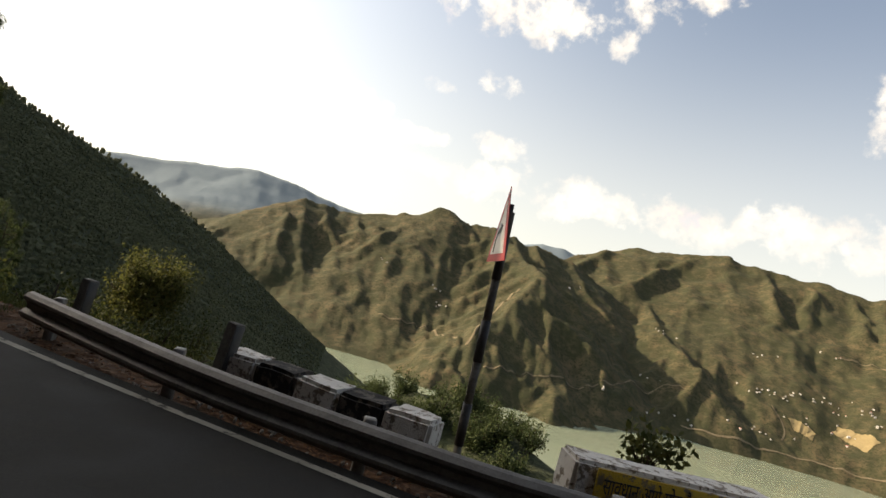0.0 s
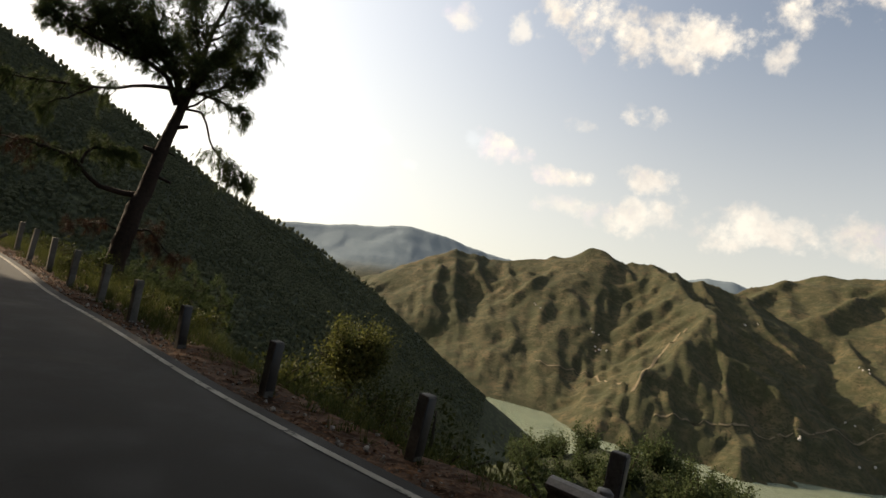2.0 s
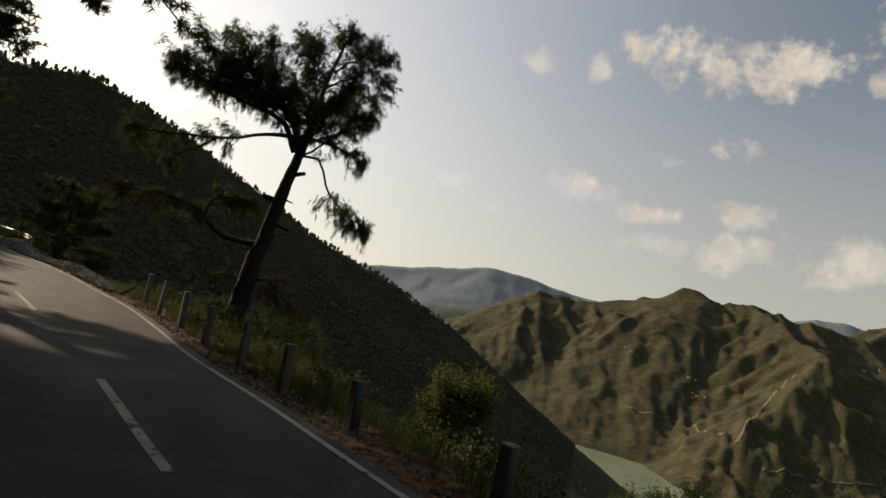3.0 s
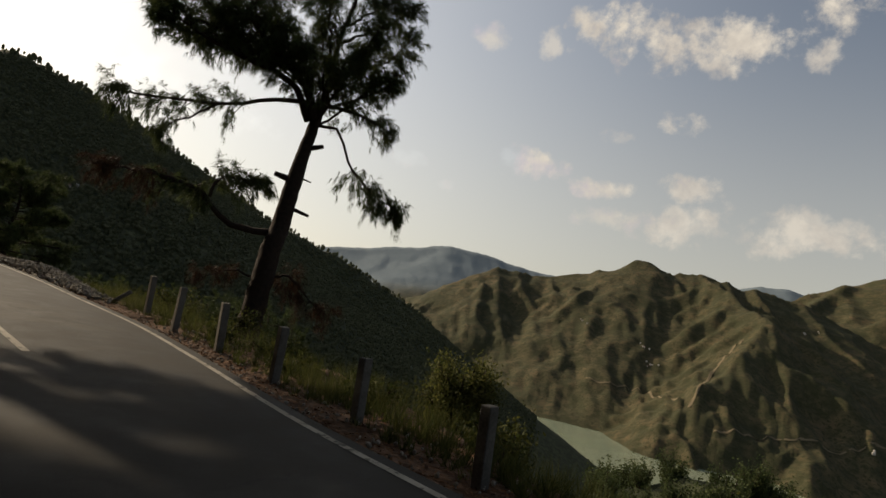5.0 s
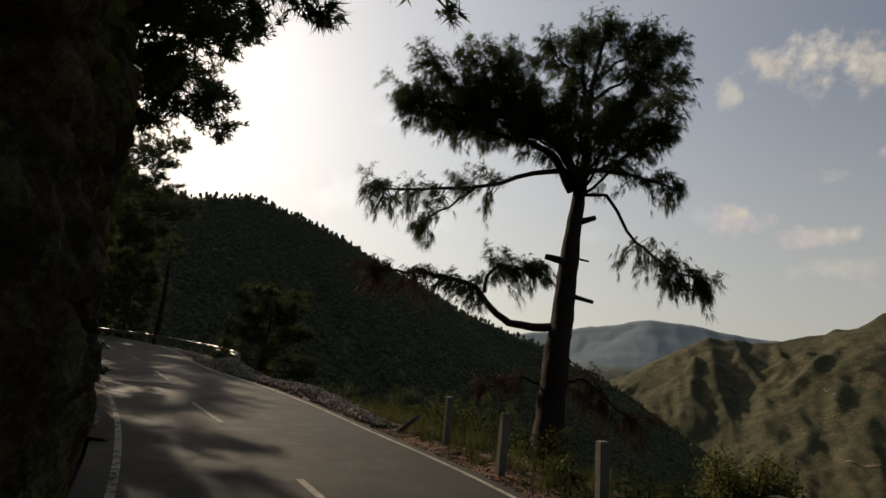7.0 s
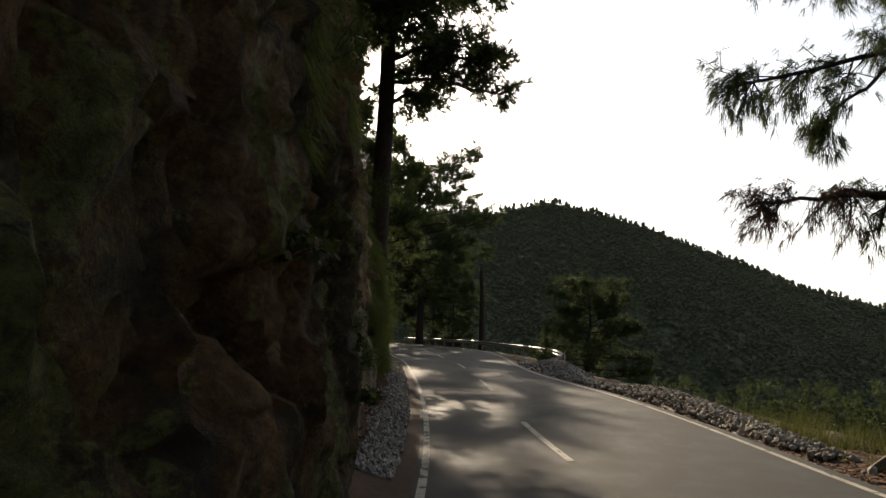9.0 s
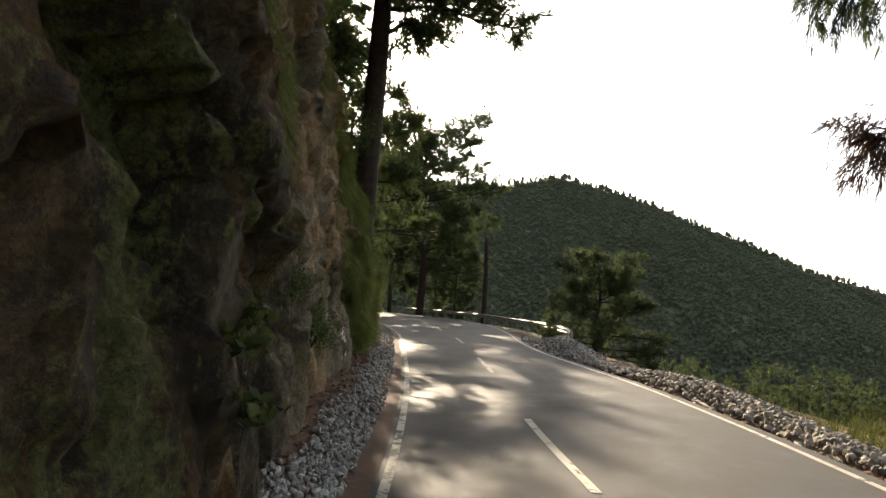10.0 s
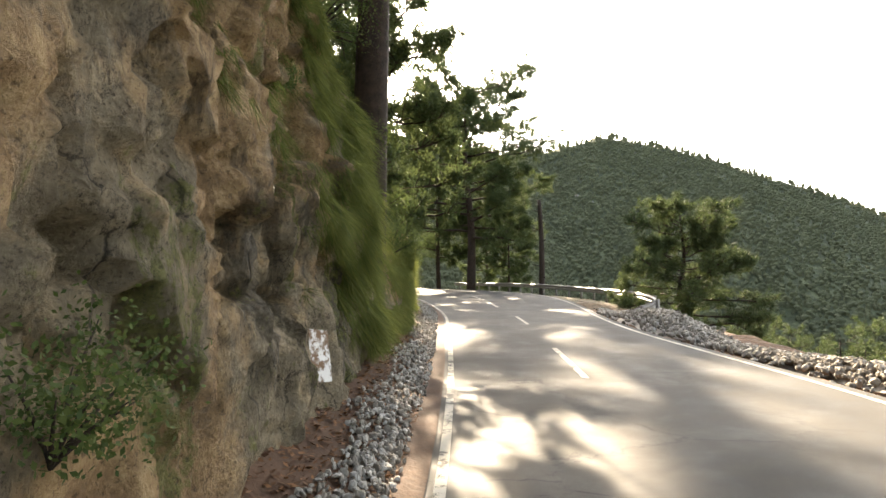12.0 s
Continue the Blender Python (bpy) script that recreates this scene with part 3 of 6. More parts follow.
def rock_point(U, F, out=0.0):
    """A point of the rock face: along the road, and from its foot (0) to its rim (1) and back over the bank (to 2)."""
    U, F = np.asarray(U, float), np.asarray(F, float)
    top = rock_top(U)
    Hh = np.where(F <= 1, F * top, top + (F - 1) * 5.0)
    wu = U + 0.7 * (fbm(U * 0.9, Hh * 0.9, 3, 201) - 0.5)
    wh = Hh + 0.7 * (fbm(U * 0.9 + 40, Hh * 0.9, 3, 202) - 0.5)
    big = fbm(U * 0.28, Hh * 0.34, 3, 41) - 0.5
    mid = fbm(U * 0.75 + Hh * 0.25, Hh * 0.62, 4, 51, True) - 0.6
    f1, e1 = facets((wu + 0.35 * wh) * 0.62, (wh - 0.25 * wu) * 0.50, 5)
    f2, e2 = facets((wu + 0.2 * wh) * 1.7, (wh - 0.4 * wu) * 1.35, 6)
    f3, e3 = facets(wu * 4.2 + wh, wh * 3.6 - wu, 7)
    fine = fbm(U * 3.2, Hh * 2.8, 4, 61, True) - 0.6
    w = np.clip(0.3 + Hh * 0.5, 0, 1)
    back = np.interp(U, [17, 23, 26, 30, 34, 40, 66], [0.40, 0.42, 0.60, 0.90, 1.10, 1.05, 1.10])
    rough = big * 0.55 + mid * 0.30 + f1 * 0.26 - 0.13 * (1 - e1) + f2 * 0.20 - 0.08 * (1 - e2) + f3 * 0.09 - 0.03 * (1 - e3) + fine * 0.14
    V = v_left(U) - back - 0.11 * Hh + rough * w
    V = np.minimum(V, v_left(U) - 0.32 - 0.78 * np.clip((U - 24) / 6, 0, 1) + (0.14 * f2 + 0.10 * f3) * w)
    # a smooth slab that carries the painted mark
    slab = np.clip(1.7 - np.hypot((U - 33.42) / 0.30, (Hh - 0.95) / 0.55), 0, 1) * (F < 1)
    V = V * (1 - slab) + slab * (-0.44 + 0.6 * (U - 33.42) - 0.08 * (Hh - 0.95) + 0.02 * fine)
    V = V - np.maximum(F - 1, 0) * 7.0 - 3.5 * np.clip((20.5 - U) / 3.5, 0, 1)**2 + out
    x, y = xy(U, V)
    return x, y, z_road(U) + Hh - 0.12


def build_rock():
    us = np.concatenate([np.arange(17.0, 38, 0.062), np.arange(38, 66, 0.16)])
    fs = np.concatenate([np.linspace(0, 1, 120), np.linspace(1, 2, 14)[1:]])
    U, F = np.meshgrid(us, fs, indexing="ij")
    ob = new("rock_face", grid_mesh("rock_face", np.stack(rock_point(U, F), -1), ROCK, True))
    tagged(ob, "brown cut rock face with mossy streaks", "rock face", kind="structure")
    us, fs = np.linspace(33.31, 33.51, 14), np.linspace(0.108, 0.190, 18)
    U, F = np.meshgrid(us, fs, indexing="ij")
    x, y, z = rock_point(U, F, 0.0)
    m, n, b = material("milestone_paint", 0.85)
    wear = n.noise(where(n), 9.0, 8.0, 0.75)
    n.put(b.inputs["Base Color"], n.mix(n.range(wear, 0.46, 0.56), (0.60, 0.57, 0.52), (0.16, 0.10, 0.06)))
    tagged(new("painted_mark", grid_mesh("painted_mark", np.stack([x + 0.012 * VX, y + 0.012 * VY, z], -1), m)), "faded white paint mark on the rock face", "paint mark", kind="structure")
    # a bank of red earth at its foot
    us, fs = np.arange(26, 60, 0.2), np.linspace(0, 1, 12)
    U, F = np.meshgrid(us, fs, indexing="ij")
    V = v_left(U) - 1.5 + 1.4 * F
    x, y = xy(U, V)
    z = z_road(U) + 0.02 + 0.42 * (1 - F)**1.6 + (fbm(x * 1.6, y * 1.6, 4, 77) - 0.5) * 0.18 * (1 - F)
    tagged(new("earth_bank", grid_mesh("earth_bank", np.stack([x, y, z], -1), SOIL)), "strip of reddish earth below the rock", "ground", kind="structure")


build_ground()
build_road()
build_lake()
build_rock()


# ---- tools for things ----
class Geo:
    """Gathers vertices and faces for one mesh."""

    def __init__(self):
        self.v, self.f, self.n = [], [], 0

    def add(self, verts, faces):
        verts = np.asarray(verts, float)
        self.v.append(verts)
        self.f.extend([[i + self.n for i in f] for f in faces])
        self.n += len(verts)

    def tube(self, pts, radii, sides=8):
        pts = np.asarray(pts, float)
        tan = np.gradient(pts, axis=0)
        ref = np.array((0.31, 0.95, 0.05))
        rings = []
        for p, t, r in zip(pts, tan, radii):
            t = t / (np.linalg.norm(t) + 1e-9)
            a = np.cross(t, ref)
            a /= np.linalg.norm(a) + 1e-9
            b = np.cross(t, a)
            ang = np.linspace(0, 2 * np.pi, sides, endpoint=False)
            rings.append(p + r * (np.cos(ang)[:, None] * a + np.sin(ang)[:, None] * b))
        k = len(pts)
        faces = [(i * sides + j, i * sides + (j + 1) % sides, (i + 1) * sides + (j + 1) % sides, (i + 1) * sides + j) for i in range(k - 1) for j in range(sides)]
        if sides > 3:
            faces += [tuple(range(sides))[::-1], tuple((k - 1) * sides + j for j in range(sides))]
        self.add(np.concatenate(rings), faces)

    def box(self, centre, size, bevel=0.0, m=None):
        bm = bmesh.new()
        bmesh.ops.create_cube(bm, size=1.0)
        bmesh.ops.scale(bm, vec=size, verts=bm.verts)
        if bevel:
            bmesh.ops.bevel(bm, geom=bm.edges[:], offset=bevel, segments=1, affect="EDGES")
        if m is not None:
            bmesh.ops.transform(bm, matrix=m, verts=bm.verts)
        bm.verts.index_update()
        self.add([np.array(v.co) + np.array(centre) for v in bm.verts], [[v.index for v in f.verts] for f in bm.faces])
        bm.free()

    def mesh(self, name, mat, smooth=True):
        me = bpy.data.meshes.new(name)
        me.from_pydata(np.concatenate(self.v).tolist() if self.v else [], [], self.f)
        me.materials.append(mat)
        me.polygons.foreach_set("use_smooth", [smooth] * len(me.polygons))
        me.update()
        return me


def thing(name, at, label, category, group="", kind="", turn=0.0):
    ob = new(name)
    ob.empty_display_size = 0.2
    ob.matrix_basis = pose(*at, 0, 0, turn)
    return tagged(ob, label, category, group, kind)


def part(name, geo, mat, parent, label="", smooth=True):
    ob = new(name, geo.mesh(name, mat, smooth))
    ob.parent = parent
    return tagged(ob, label)


def bend(pts, n):
    """A smooth path of n points through the given ones."""
    pts = np.asarray(pts, float)
    t = np.linspace(0, 1, len(pts))
    fs = [spline(list(zip(t, pts[:, k]))) for k in range(3)]
    q = np.linspace(0, 1, n)
    return np.stack([f(q) for f in fs], -1)


def unit(v):
    return v / (np.linalg.norm(v, axis=-1, keepdims=True) + 1e-9)


def blades(geo, rng, centres, dirs, count, length, width, spread, droop):
    """Tufts of narrow blades at the given places."""
    c = np.repeat(np.asarray(centres, float), count, axis=0)
    d = np.repeat(np.asarray(dirs, float), count, axis=0)
    k = len(c)
    d = unit(d + rng.normal(0, spread, (k, 3)) + np.array((0, 0, -droop)))
    ln = (length * rng.uniform(0.65, 1.15, k))[:, None]
    side = unit(np.cross(d, rng.normal(0, 1, (k, 3)))) * width * 0.5
    c = c + rng.normal(0, 0.02, (k, 3))
    tip = c + d * ln + np.array((0, 0, -0.25 * droop)) * ln
    v = np.stack([c - side, c + side, tip], 1).reshape(-1, 3)
    i = np.arange(k) * 3
    geo.add(v, np.stack([i, i + 1, i + 2], 1).tolist())


def limb_with_twigs(rng, wood, tufts, pts, r0, r1, twigs, twig_len, start=0.3, n=12, up=0.25, droop_twig=0.0):
    """A limb, its twigs, and the places of the needle tufts on them."""
    p = bend(pts, n)
    p[1:-1] += rng.normal(0, 0.03, (n - 2, 3)) * twig_len
    wood.tube(p, np.linspace(r0, r1, n), 6)
    along = p[-1] - p[0]
    for _ in range(twigs):
        f = start + (1 - start) * rng.uniform(0, 1)**0.8
        i = f * (n - 1)
        a = p[int(i)] + (p[min(int(i) + 1, n - 1)] - p[int(i)]) * (i - int(i))
        d = unit(unit(along) * 0.8 + rng.normal(0, 0.75, 3) + np.array((0, 0, up - droop_twig)))
        ln = twig_len * rng.uniform(0.45, 1.1) * (1.15 - 0.5 * f)
        mid = a + d * ln * 0.5 + rng.normal(0, 0.06, 3) * ln
        end = a + d * ln + np.array((0, 0, (up * 0.4 - droop_twig) * ln))
        wood.tube(np.stack([a, mid, end]), [r1 * 0.75, r1 * 0.5, r1 * 0.25], 3)
        shoots = [(mid, end)]
        for _ in range(2):
            b = mid + (end - mid) * rng.uniform(-0.4, 0.6)
            e = b + unit(d + rng.normal(0, 0.7, 3) + np.array((0, 0, up * 0.6 - droop_twig))) * ln * rng.uniform(0.3, 0.55)
            wood.tube(np.stack([b, e]), [r1 * 0.4, r1 * 0.2], 3)
            shoots.append((b, e))
        for b, e in shoots:
            q = unit(e - b)
            tufts += [(b + (e - b) * (0.2 + 0.21 * k) + rng.normal(0, 0.07, 3), q) for k in range(5)]
    tufts += [(p[-1] + rng.normal(0, 0.1, 3), unit(along)) for _ in range(4)]


def pine(name, at, h, seed, label, group="", crown=0.4, reach=4.0, limbs=26, twigs=9, count=8, needle=0.28, width=0.026, lean=(0, 0), radius=0.24, flat=0.5, extra=(), twig_len=1.3):
    rng = np.random.default_rng(seed)
    ob = thing(name, at, label, "pine tree", group)
    top = np.array((lean[0], lean[1], h))
    path = bend([(0, 0, -0.6), top * 0.3 + rng.normal(0, 0.12, 3), top * 0.65 + rng.normal(0, 0.18, 3), top], 14)
    trunk, wood, tufts = Geo(), Geo(), []
    trunk.tube(path, radius * np.linspace(1.12, 0.16, 14)**0.85, 12)
    for k in range(limbs):
        f = crown + (0.98 - crown) * (k + 0.5) / limbs
        a = k * 2.4 + rng.uniform(-0.5, 0.5)
        s = (f - crown) / (1 - crown)
        ln = reach * (0.45 + 0.75 * math.sin(min(1, s * 1.15 + 0.25) * math.pi * 0.86)**0.8) * rng.uniform(0.65, 1.1) * (1 - flat * max(0, s - 0.75))
        i = f * 13
        b = path[int(i)] + (path[min(int(i) + 1, 13)] - path[int(i)]) * (i - int(i))
        o = np.array((math.cos(a), math.sin(a), 0))
        rise = rng.uniform(-0.12, 0.22) + 0.35 * s
        pts = [b, b + o * ln * 0.35 + (0, 0, ln * rise * 0.25), b + o * ln * 0.7 + (0, 0, ln * rise * 0.55) + rng.normal(0, 0.12, 3), b + o * ln + (0, 0, ln * rise)]
        limb_with_twigs(rng, wood, tufts, pts, radius * 0.30 * (1.1 - 0.6 * s), 0.022, twigs, twig_len, n=8)
    for pts in extra:
        limb_with_twigs(rng, wood, tufts, pts, radius * 0.3, 0.025, 22, 1.2, n=10)
    part("trunk", trunk, BARK, ob)
    part("branchwork", wood, BARK, ob)
    crown_geo = Geo()
    c, d = np.array([t[0] for t in tufts]), np.array([t[1] for t in tufts])
    blades(crown_geo, rng, c, d, count, needle, width, 0.85, 0.1)
    part("crown", crown_geo, NEEDLE, ob, "dark green needle crown", False)
    return ob


def shrub(name, at, size, seed, label, category="bush", group="", leaf=0.07, leaves=1800, mat=None, stems=9, trunk=0.0, loose=0.19, thick=0.035):
    """A bush or a small broad-leaved tree: stems and many single leaves in uneven clumps."""
    rng = np.random.default_rng(seed)
    ob = thing(name, at, label, category, group)
    sx, sz = size
    wood, foliage = Geo(), Geo()
    ends = []
    if trunk:
        wood.tube(bend([(0, 0, -0.4), (0.08, 0.05, trunk * 0.5), (0, 0, trunk)], 6), np.linspace(0.16, 0.10, 6) * sx / 2.5, 8)
    for _ in range(stems):
        a, q = rng.uniform(0, 2 * math.pi), rng.uniform(0.25, 1.0)**0.6
        e = np.array((math.cos(a) * sx * q, math.sin(a) * sx * q, trunk + sz * (0.25 + 0.75 * rng.uniform(0.1, 1) * math.sqrt(max(0.05, 1 - (q * 0.85)**2)))))
        p = bend([(0, 0, trunk * 0.9), e * (0.45, 0.45, 0) + (0, 0, trunk + (e[2] - trunk) * 0.55), e], 6)
        wood.tube(p, np.linspace(thick, thick * 0.23, 6) * (sx + 0.4), 5)
        ends += [p[-1], p[-2], p[-3]] + ([p[-1] * (0.75, 0.75, 1) - (0, 0, sz * 0.28), p[-1] * (0.9, 0.9, 1) - (0, 0, sz * 0.15)] if loose < 0.12 else [])
    ends = np.array(ends)
    pick = rng.integers(0, len(ends), leaves)
    c = ends[pick] + rng.normal(0, loose, (leaves, 3)) * np.array((sx, sx, sz * 0.8))
    c[:, 2] = np.maximum(c[:, 2], 0.02)
    d = unit(rng.normal(0, 1, (leaves, 3)) + (0, 0, 0.25))
    s = unit(np.cross(d, rng.normal(0, 1, (leaves, 3))))
    ln = (leaf * rng.uniform(0.6, 1.35, leaves))[:, None]
    v = np.stack([c - d * ln * 0.5, c + s * ln * 0.30, c + d * ln * 0.5, c - s * ln * 0.30], 1).reshape(-1, 3)
    i = np.arange(leaves) * 4
    foliage.add(v, np.stack([i, i + 1, i + 2, i + 3], 1).tolist())
    part("stemwork", wood, BARK, ob)
    part("foliage", foliage, mat or LEAF, ob, "", False)
    return ob


def on_ground(x, y):
    return float(height(np.array([x]), np.array([y]))[0])


# ---- the leaning pine on the outer verge ----
def build_old_pine():
    rng = np.random.default_rng(5)
    ob = thing("pine_tree", (-17.93, 23.75, -0.25), "tall old pine leaning outward with long drooping needles", "pine tree", turn=18.3)
    trunk = Geo()
    path = bend([(-0.1, -0.1, -0.6), (0.0, 0.3, 0.6), (0.1, 0.6, 2.4), (0.2, 1.0, 3.3), (0.3, 1.4, 4.9), (0.5, 2.0, 7.0), (0.7, 2.4, 8.7), (0.75, 2.9, 10.7), (1.1, 3.3, 13.0)], 110)
    trunk.tube(path, np.interp(np.linspace(0, 1, 110), [0, 0.06, 0.25, 0.5, 0.6, 1], [0.50, 0.40, 0.32, 0.27, 0.20, 0.04]), 20)
    v = trunk.v[0]
    for k in range(len(v)):
        ring = path[k // 20]
        lump = noise.noise(Vector(v[k]) * 2.2) * 0.10 + noise.noise(Vector((v[k][0] * 9, v[k][1] * 9, v[k][2] * 3.2))) * 0.09
        v[k] = ring + (v[k] - ring) * (1 + lump)
    part("trunk", trunk, BARK, ob)
    green, dry = [], []

    def limb(pts, r0, r1, twigs, ln, store, **more):
        g = Geo()
        limb_with_twigs(rng, g, store, pts, r0, r1, twigs, ln, **more)
        part("limb", g, BARK, ob)

    limb([(0.1, 1.0, 3.1), (-0.6, 0.6, 3.0), (-1.3, 0.1, 3.1), (-1.8, -0.3, 3.6), (-2.2, -0.6, 3.9), (-3.0, -1.1, 3.9)], 0.12, 0.05, 16, 0.8, green, start=0.55, droop_twig=0.3)
    limb([(-2.4, -0.7, 3.9), (-3.2, -1.2, 3.95), (-3.9, -1.5, 3.9), (-4.5, -1.85, 3.8)], 0.05, 0.02, 20, 0.7, dry, start=0.2, droop_twig=0.25)
    limb([(-1.8, -0.3, 3.7), (-1.7, -0.1, 4.3), (-1.2, 0.2, 4.5), (-0.4, 0.5, 4.3)], 0.06, 0.02, 34, 0.8, green, start=0.2, droop_twig=0.25)
    limb([(0.5, 2.0, 7.8), (-0.5, 1.8, 7.7), (-1.5, 1.2, 7.2), (-2.4, 0.6, 6.7), (-3.6, -0.2, 6.4), (-4.9, -1.0, 6.1)], 0.10, 0.025, 40, 1.0, green, start=0.4, droop_twig=0.25)
    limb([(-2.4, 0.6, 6.7), (-3.1, 0.2, 6.0), (-3.7, 0.0, 5.5)], 0.045, 0.018, 12, 0.8, green, start=0.3, droop_twig=0.3)
    limb([(0.3, 2.0, 7.2), (-0.1, 1.9, 7.9), (-0.6, 1.7, 8.4), (-1.4, 1.3, 8.5), (-3.0, 0.7, 8.8), (-4.3, 0.2, 9.2)], 0.15, 0.03, 36, 1.2, green, start=0.4)
    limb([(0.5, 2.0, 7.1), (1.4, 2.15, 7.1), (2.0, 1.9, 5.9), (2.5, 1.8, 5.4), (3.2, 1.6, 4.9), (3.8, 1.4, 4.7)], 0.06, 0.018, 44, 0.95, green, start=0.3, droop_twig=0.6)
    limb([(0.65, 2.3, 8.0), (1.7, 2.2, 7.9), (2.5, 2.0, 7.6), (3.2, 1.8, 7.4)], 0.07, 0.02, 22, 0.9, green, start=0.35, droop_twig=0.2)
    limb([(0.3, 0.6, 1.6), (0.8, 0.5, 1.8), (1.3, 0.4, 1.4), (2.2, 0.2, 0.8)], 0.05, 0.015, 22, 0.8, dry, start=0.25, droop_twig=0.25)
    limb([(-0.2, 0.6, 1.5), (-0.9, 0.3, 1.7), (-1.6, 0.0, 1.3)], 0.04, 0.015, 10, 0.6, dry, start=0.3, droop_twig=0.2)
    # limbs of the broad crown: they leave the stem low, run out level and turn up at the tips
    ends = [(-4.7, 0.8, 9.6), (-4.1, 1.0, 10.5), (-3.4, 2.6, 10.0), (-3.0, 1.6, 11.1), (-1.9, 2.3, 11.5), (-0.6, 3.0, 12.2), (1.2, 3.3, 12.9), (2.3, 3.0, 12.6), (3.1, 2.8, 12.0), (3.3, 2.8, 10.9), (3.2, 2.4, 9.7), (1.8, 4.6, 11.0), (-1.2, 4.8, 10.8), (-2.8, 4.0, 9.8), (-2.0, 0.0, 10.2), (0.4, 0.6, 11.2), (2.2, 1.0, 10.4), (-4.5, 0.4, 8.7), (-1.0, 1.2, 9.6), (1.6, 1.6, 9.4), (-2.6, 1.0, 9.3), (-3.6, 1.8, 8.9), (-1.8, 2.6, 10.4), (0.2, 2.2, 10.2), (-1.3, 1.4, 8.9), (0.5, 2.8, 9.1), (1.4, 1.2, 8.8), (-0.2, 1.0, 9.0), (2.4, 2.2, 9.0)]
    second = bend([(0.45, 2.0, 7.3), (0.1, 1.95, 8.2), (-0.5, 1.9, 8.8), (-1.3, 1.9, 9.2), (-2.2, 1.8, 9.7)], 12)
    g = Geo()
    g.tube(second, np.linspace(0.17, 0.06, 12), 10)
    part("limb", g, BARK, ob, "second stem forking from the trunk")
    for e in ends:
        e = np.array(e) + (0, 0, 0.3)
        if e[0] < -0.8:
            b = second[int(np.clip((-e[0] - 0.2) / 3.6, 0.15, 0.98) * 11)]
        else:
            b = path[int(np.clip((e[2] - 1.4) / 12.6, 0.60, 0.97) * 109)]
        sag = -0.18 * np.linalg.norm((e - b)[:2]) * (0.4 + rng.uniform(0, 0.6))
        turn_ = np.cross(e - b, (0, 0, 1)) * rng.uniform(-0.10, 0.10)
        limb([b, b + (e - b) * 0.35 + (0, 0, sag * 0.7) + turn_, b + (e - b) * 0.72 + (0, 0, sag) + turn_ * 0.6, e], 0.06, 0.02, 36, 1.15, green, start=0.3, n=10)
    # stubs of broken limbs
    for a, b, r in (((0.25, 1.4, 4.95), (-0.35, 1.3, 5.05), 0.10), ((0.4, 1.3, 4.0), (1.0, 1.2, 3.85), 0.06), ((0.5, 1.8, 6.2), (1.0, 1.7, 6.35), 0.09), ((0.45, 1.5, 5.1), (0.85, 1.4, 5.0), 0.03)):
        g = Geo()
        g.tube(np.array([a, (np.array(a) + b) / 2, b]), [r * 1.2, r, r * 0.8], 8)
        part("stub", g, BARK, ob)
    for name, store, mat, label in (("crown", green, NEEDLE, "drooping dark green needles"), ("dry_needles", dry, DRY_NEEDLE, "rusty dead needles")):
        g = Geo()
        blades(g, rng, [t[0] for t in store], [t[1] for t in store], 11 if store is green else 7, 0.25, 0.012, 0.45, 0.9)
        part(name, g, mat, ob, label, False)


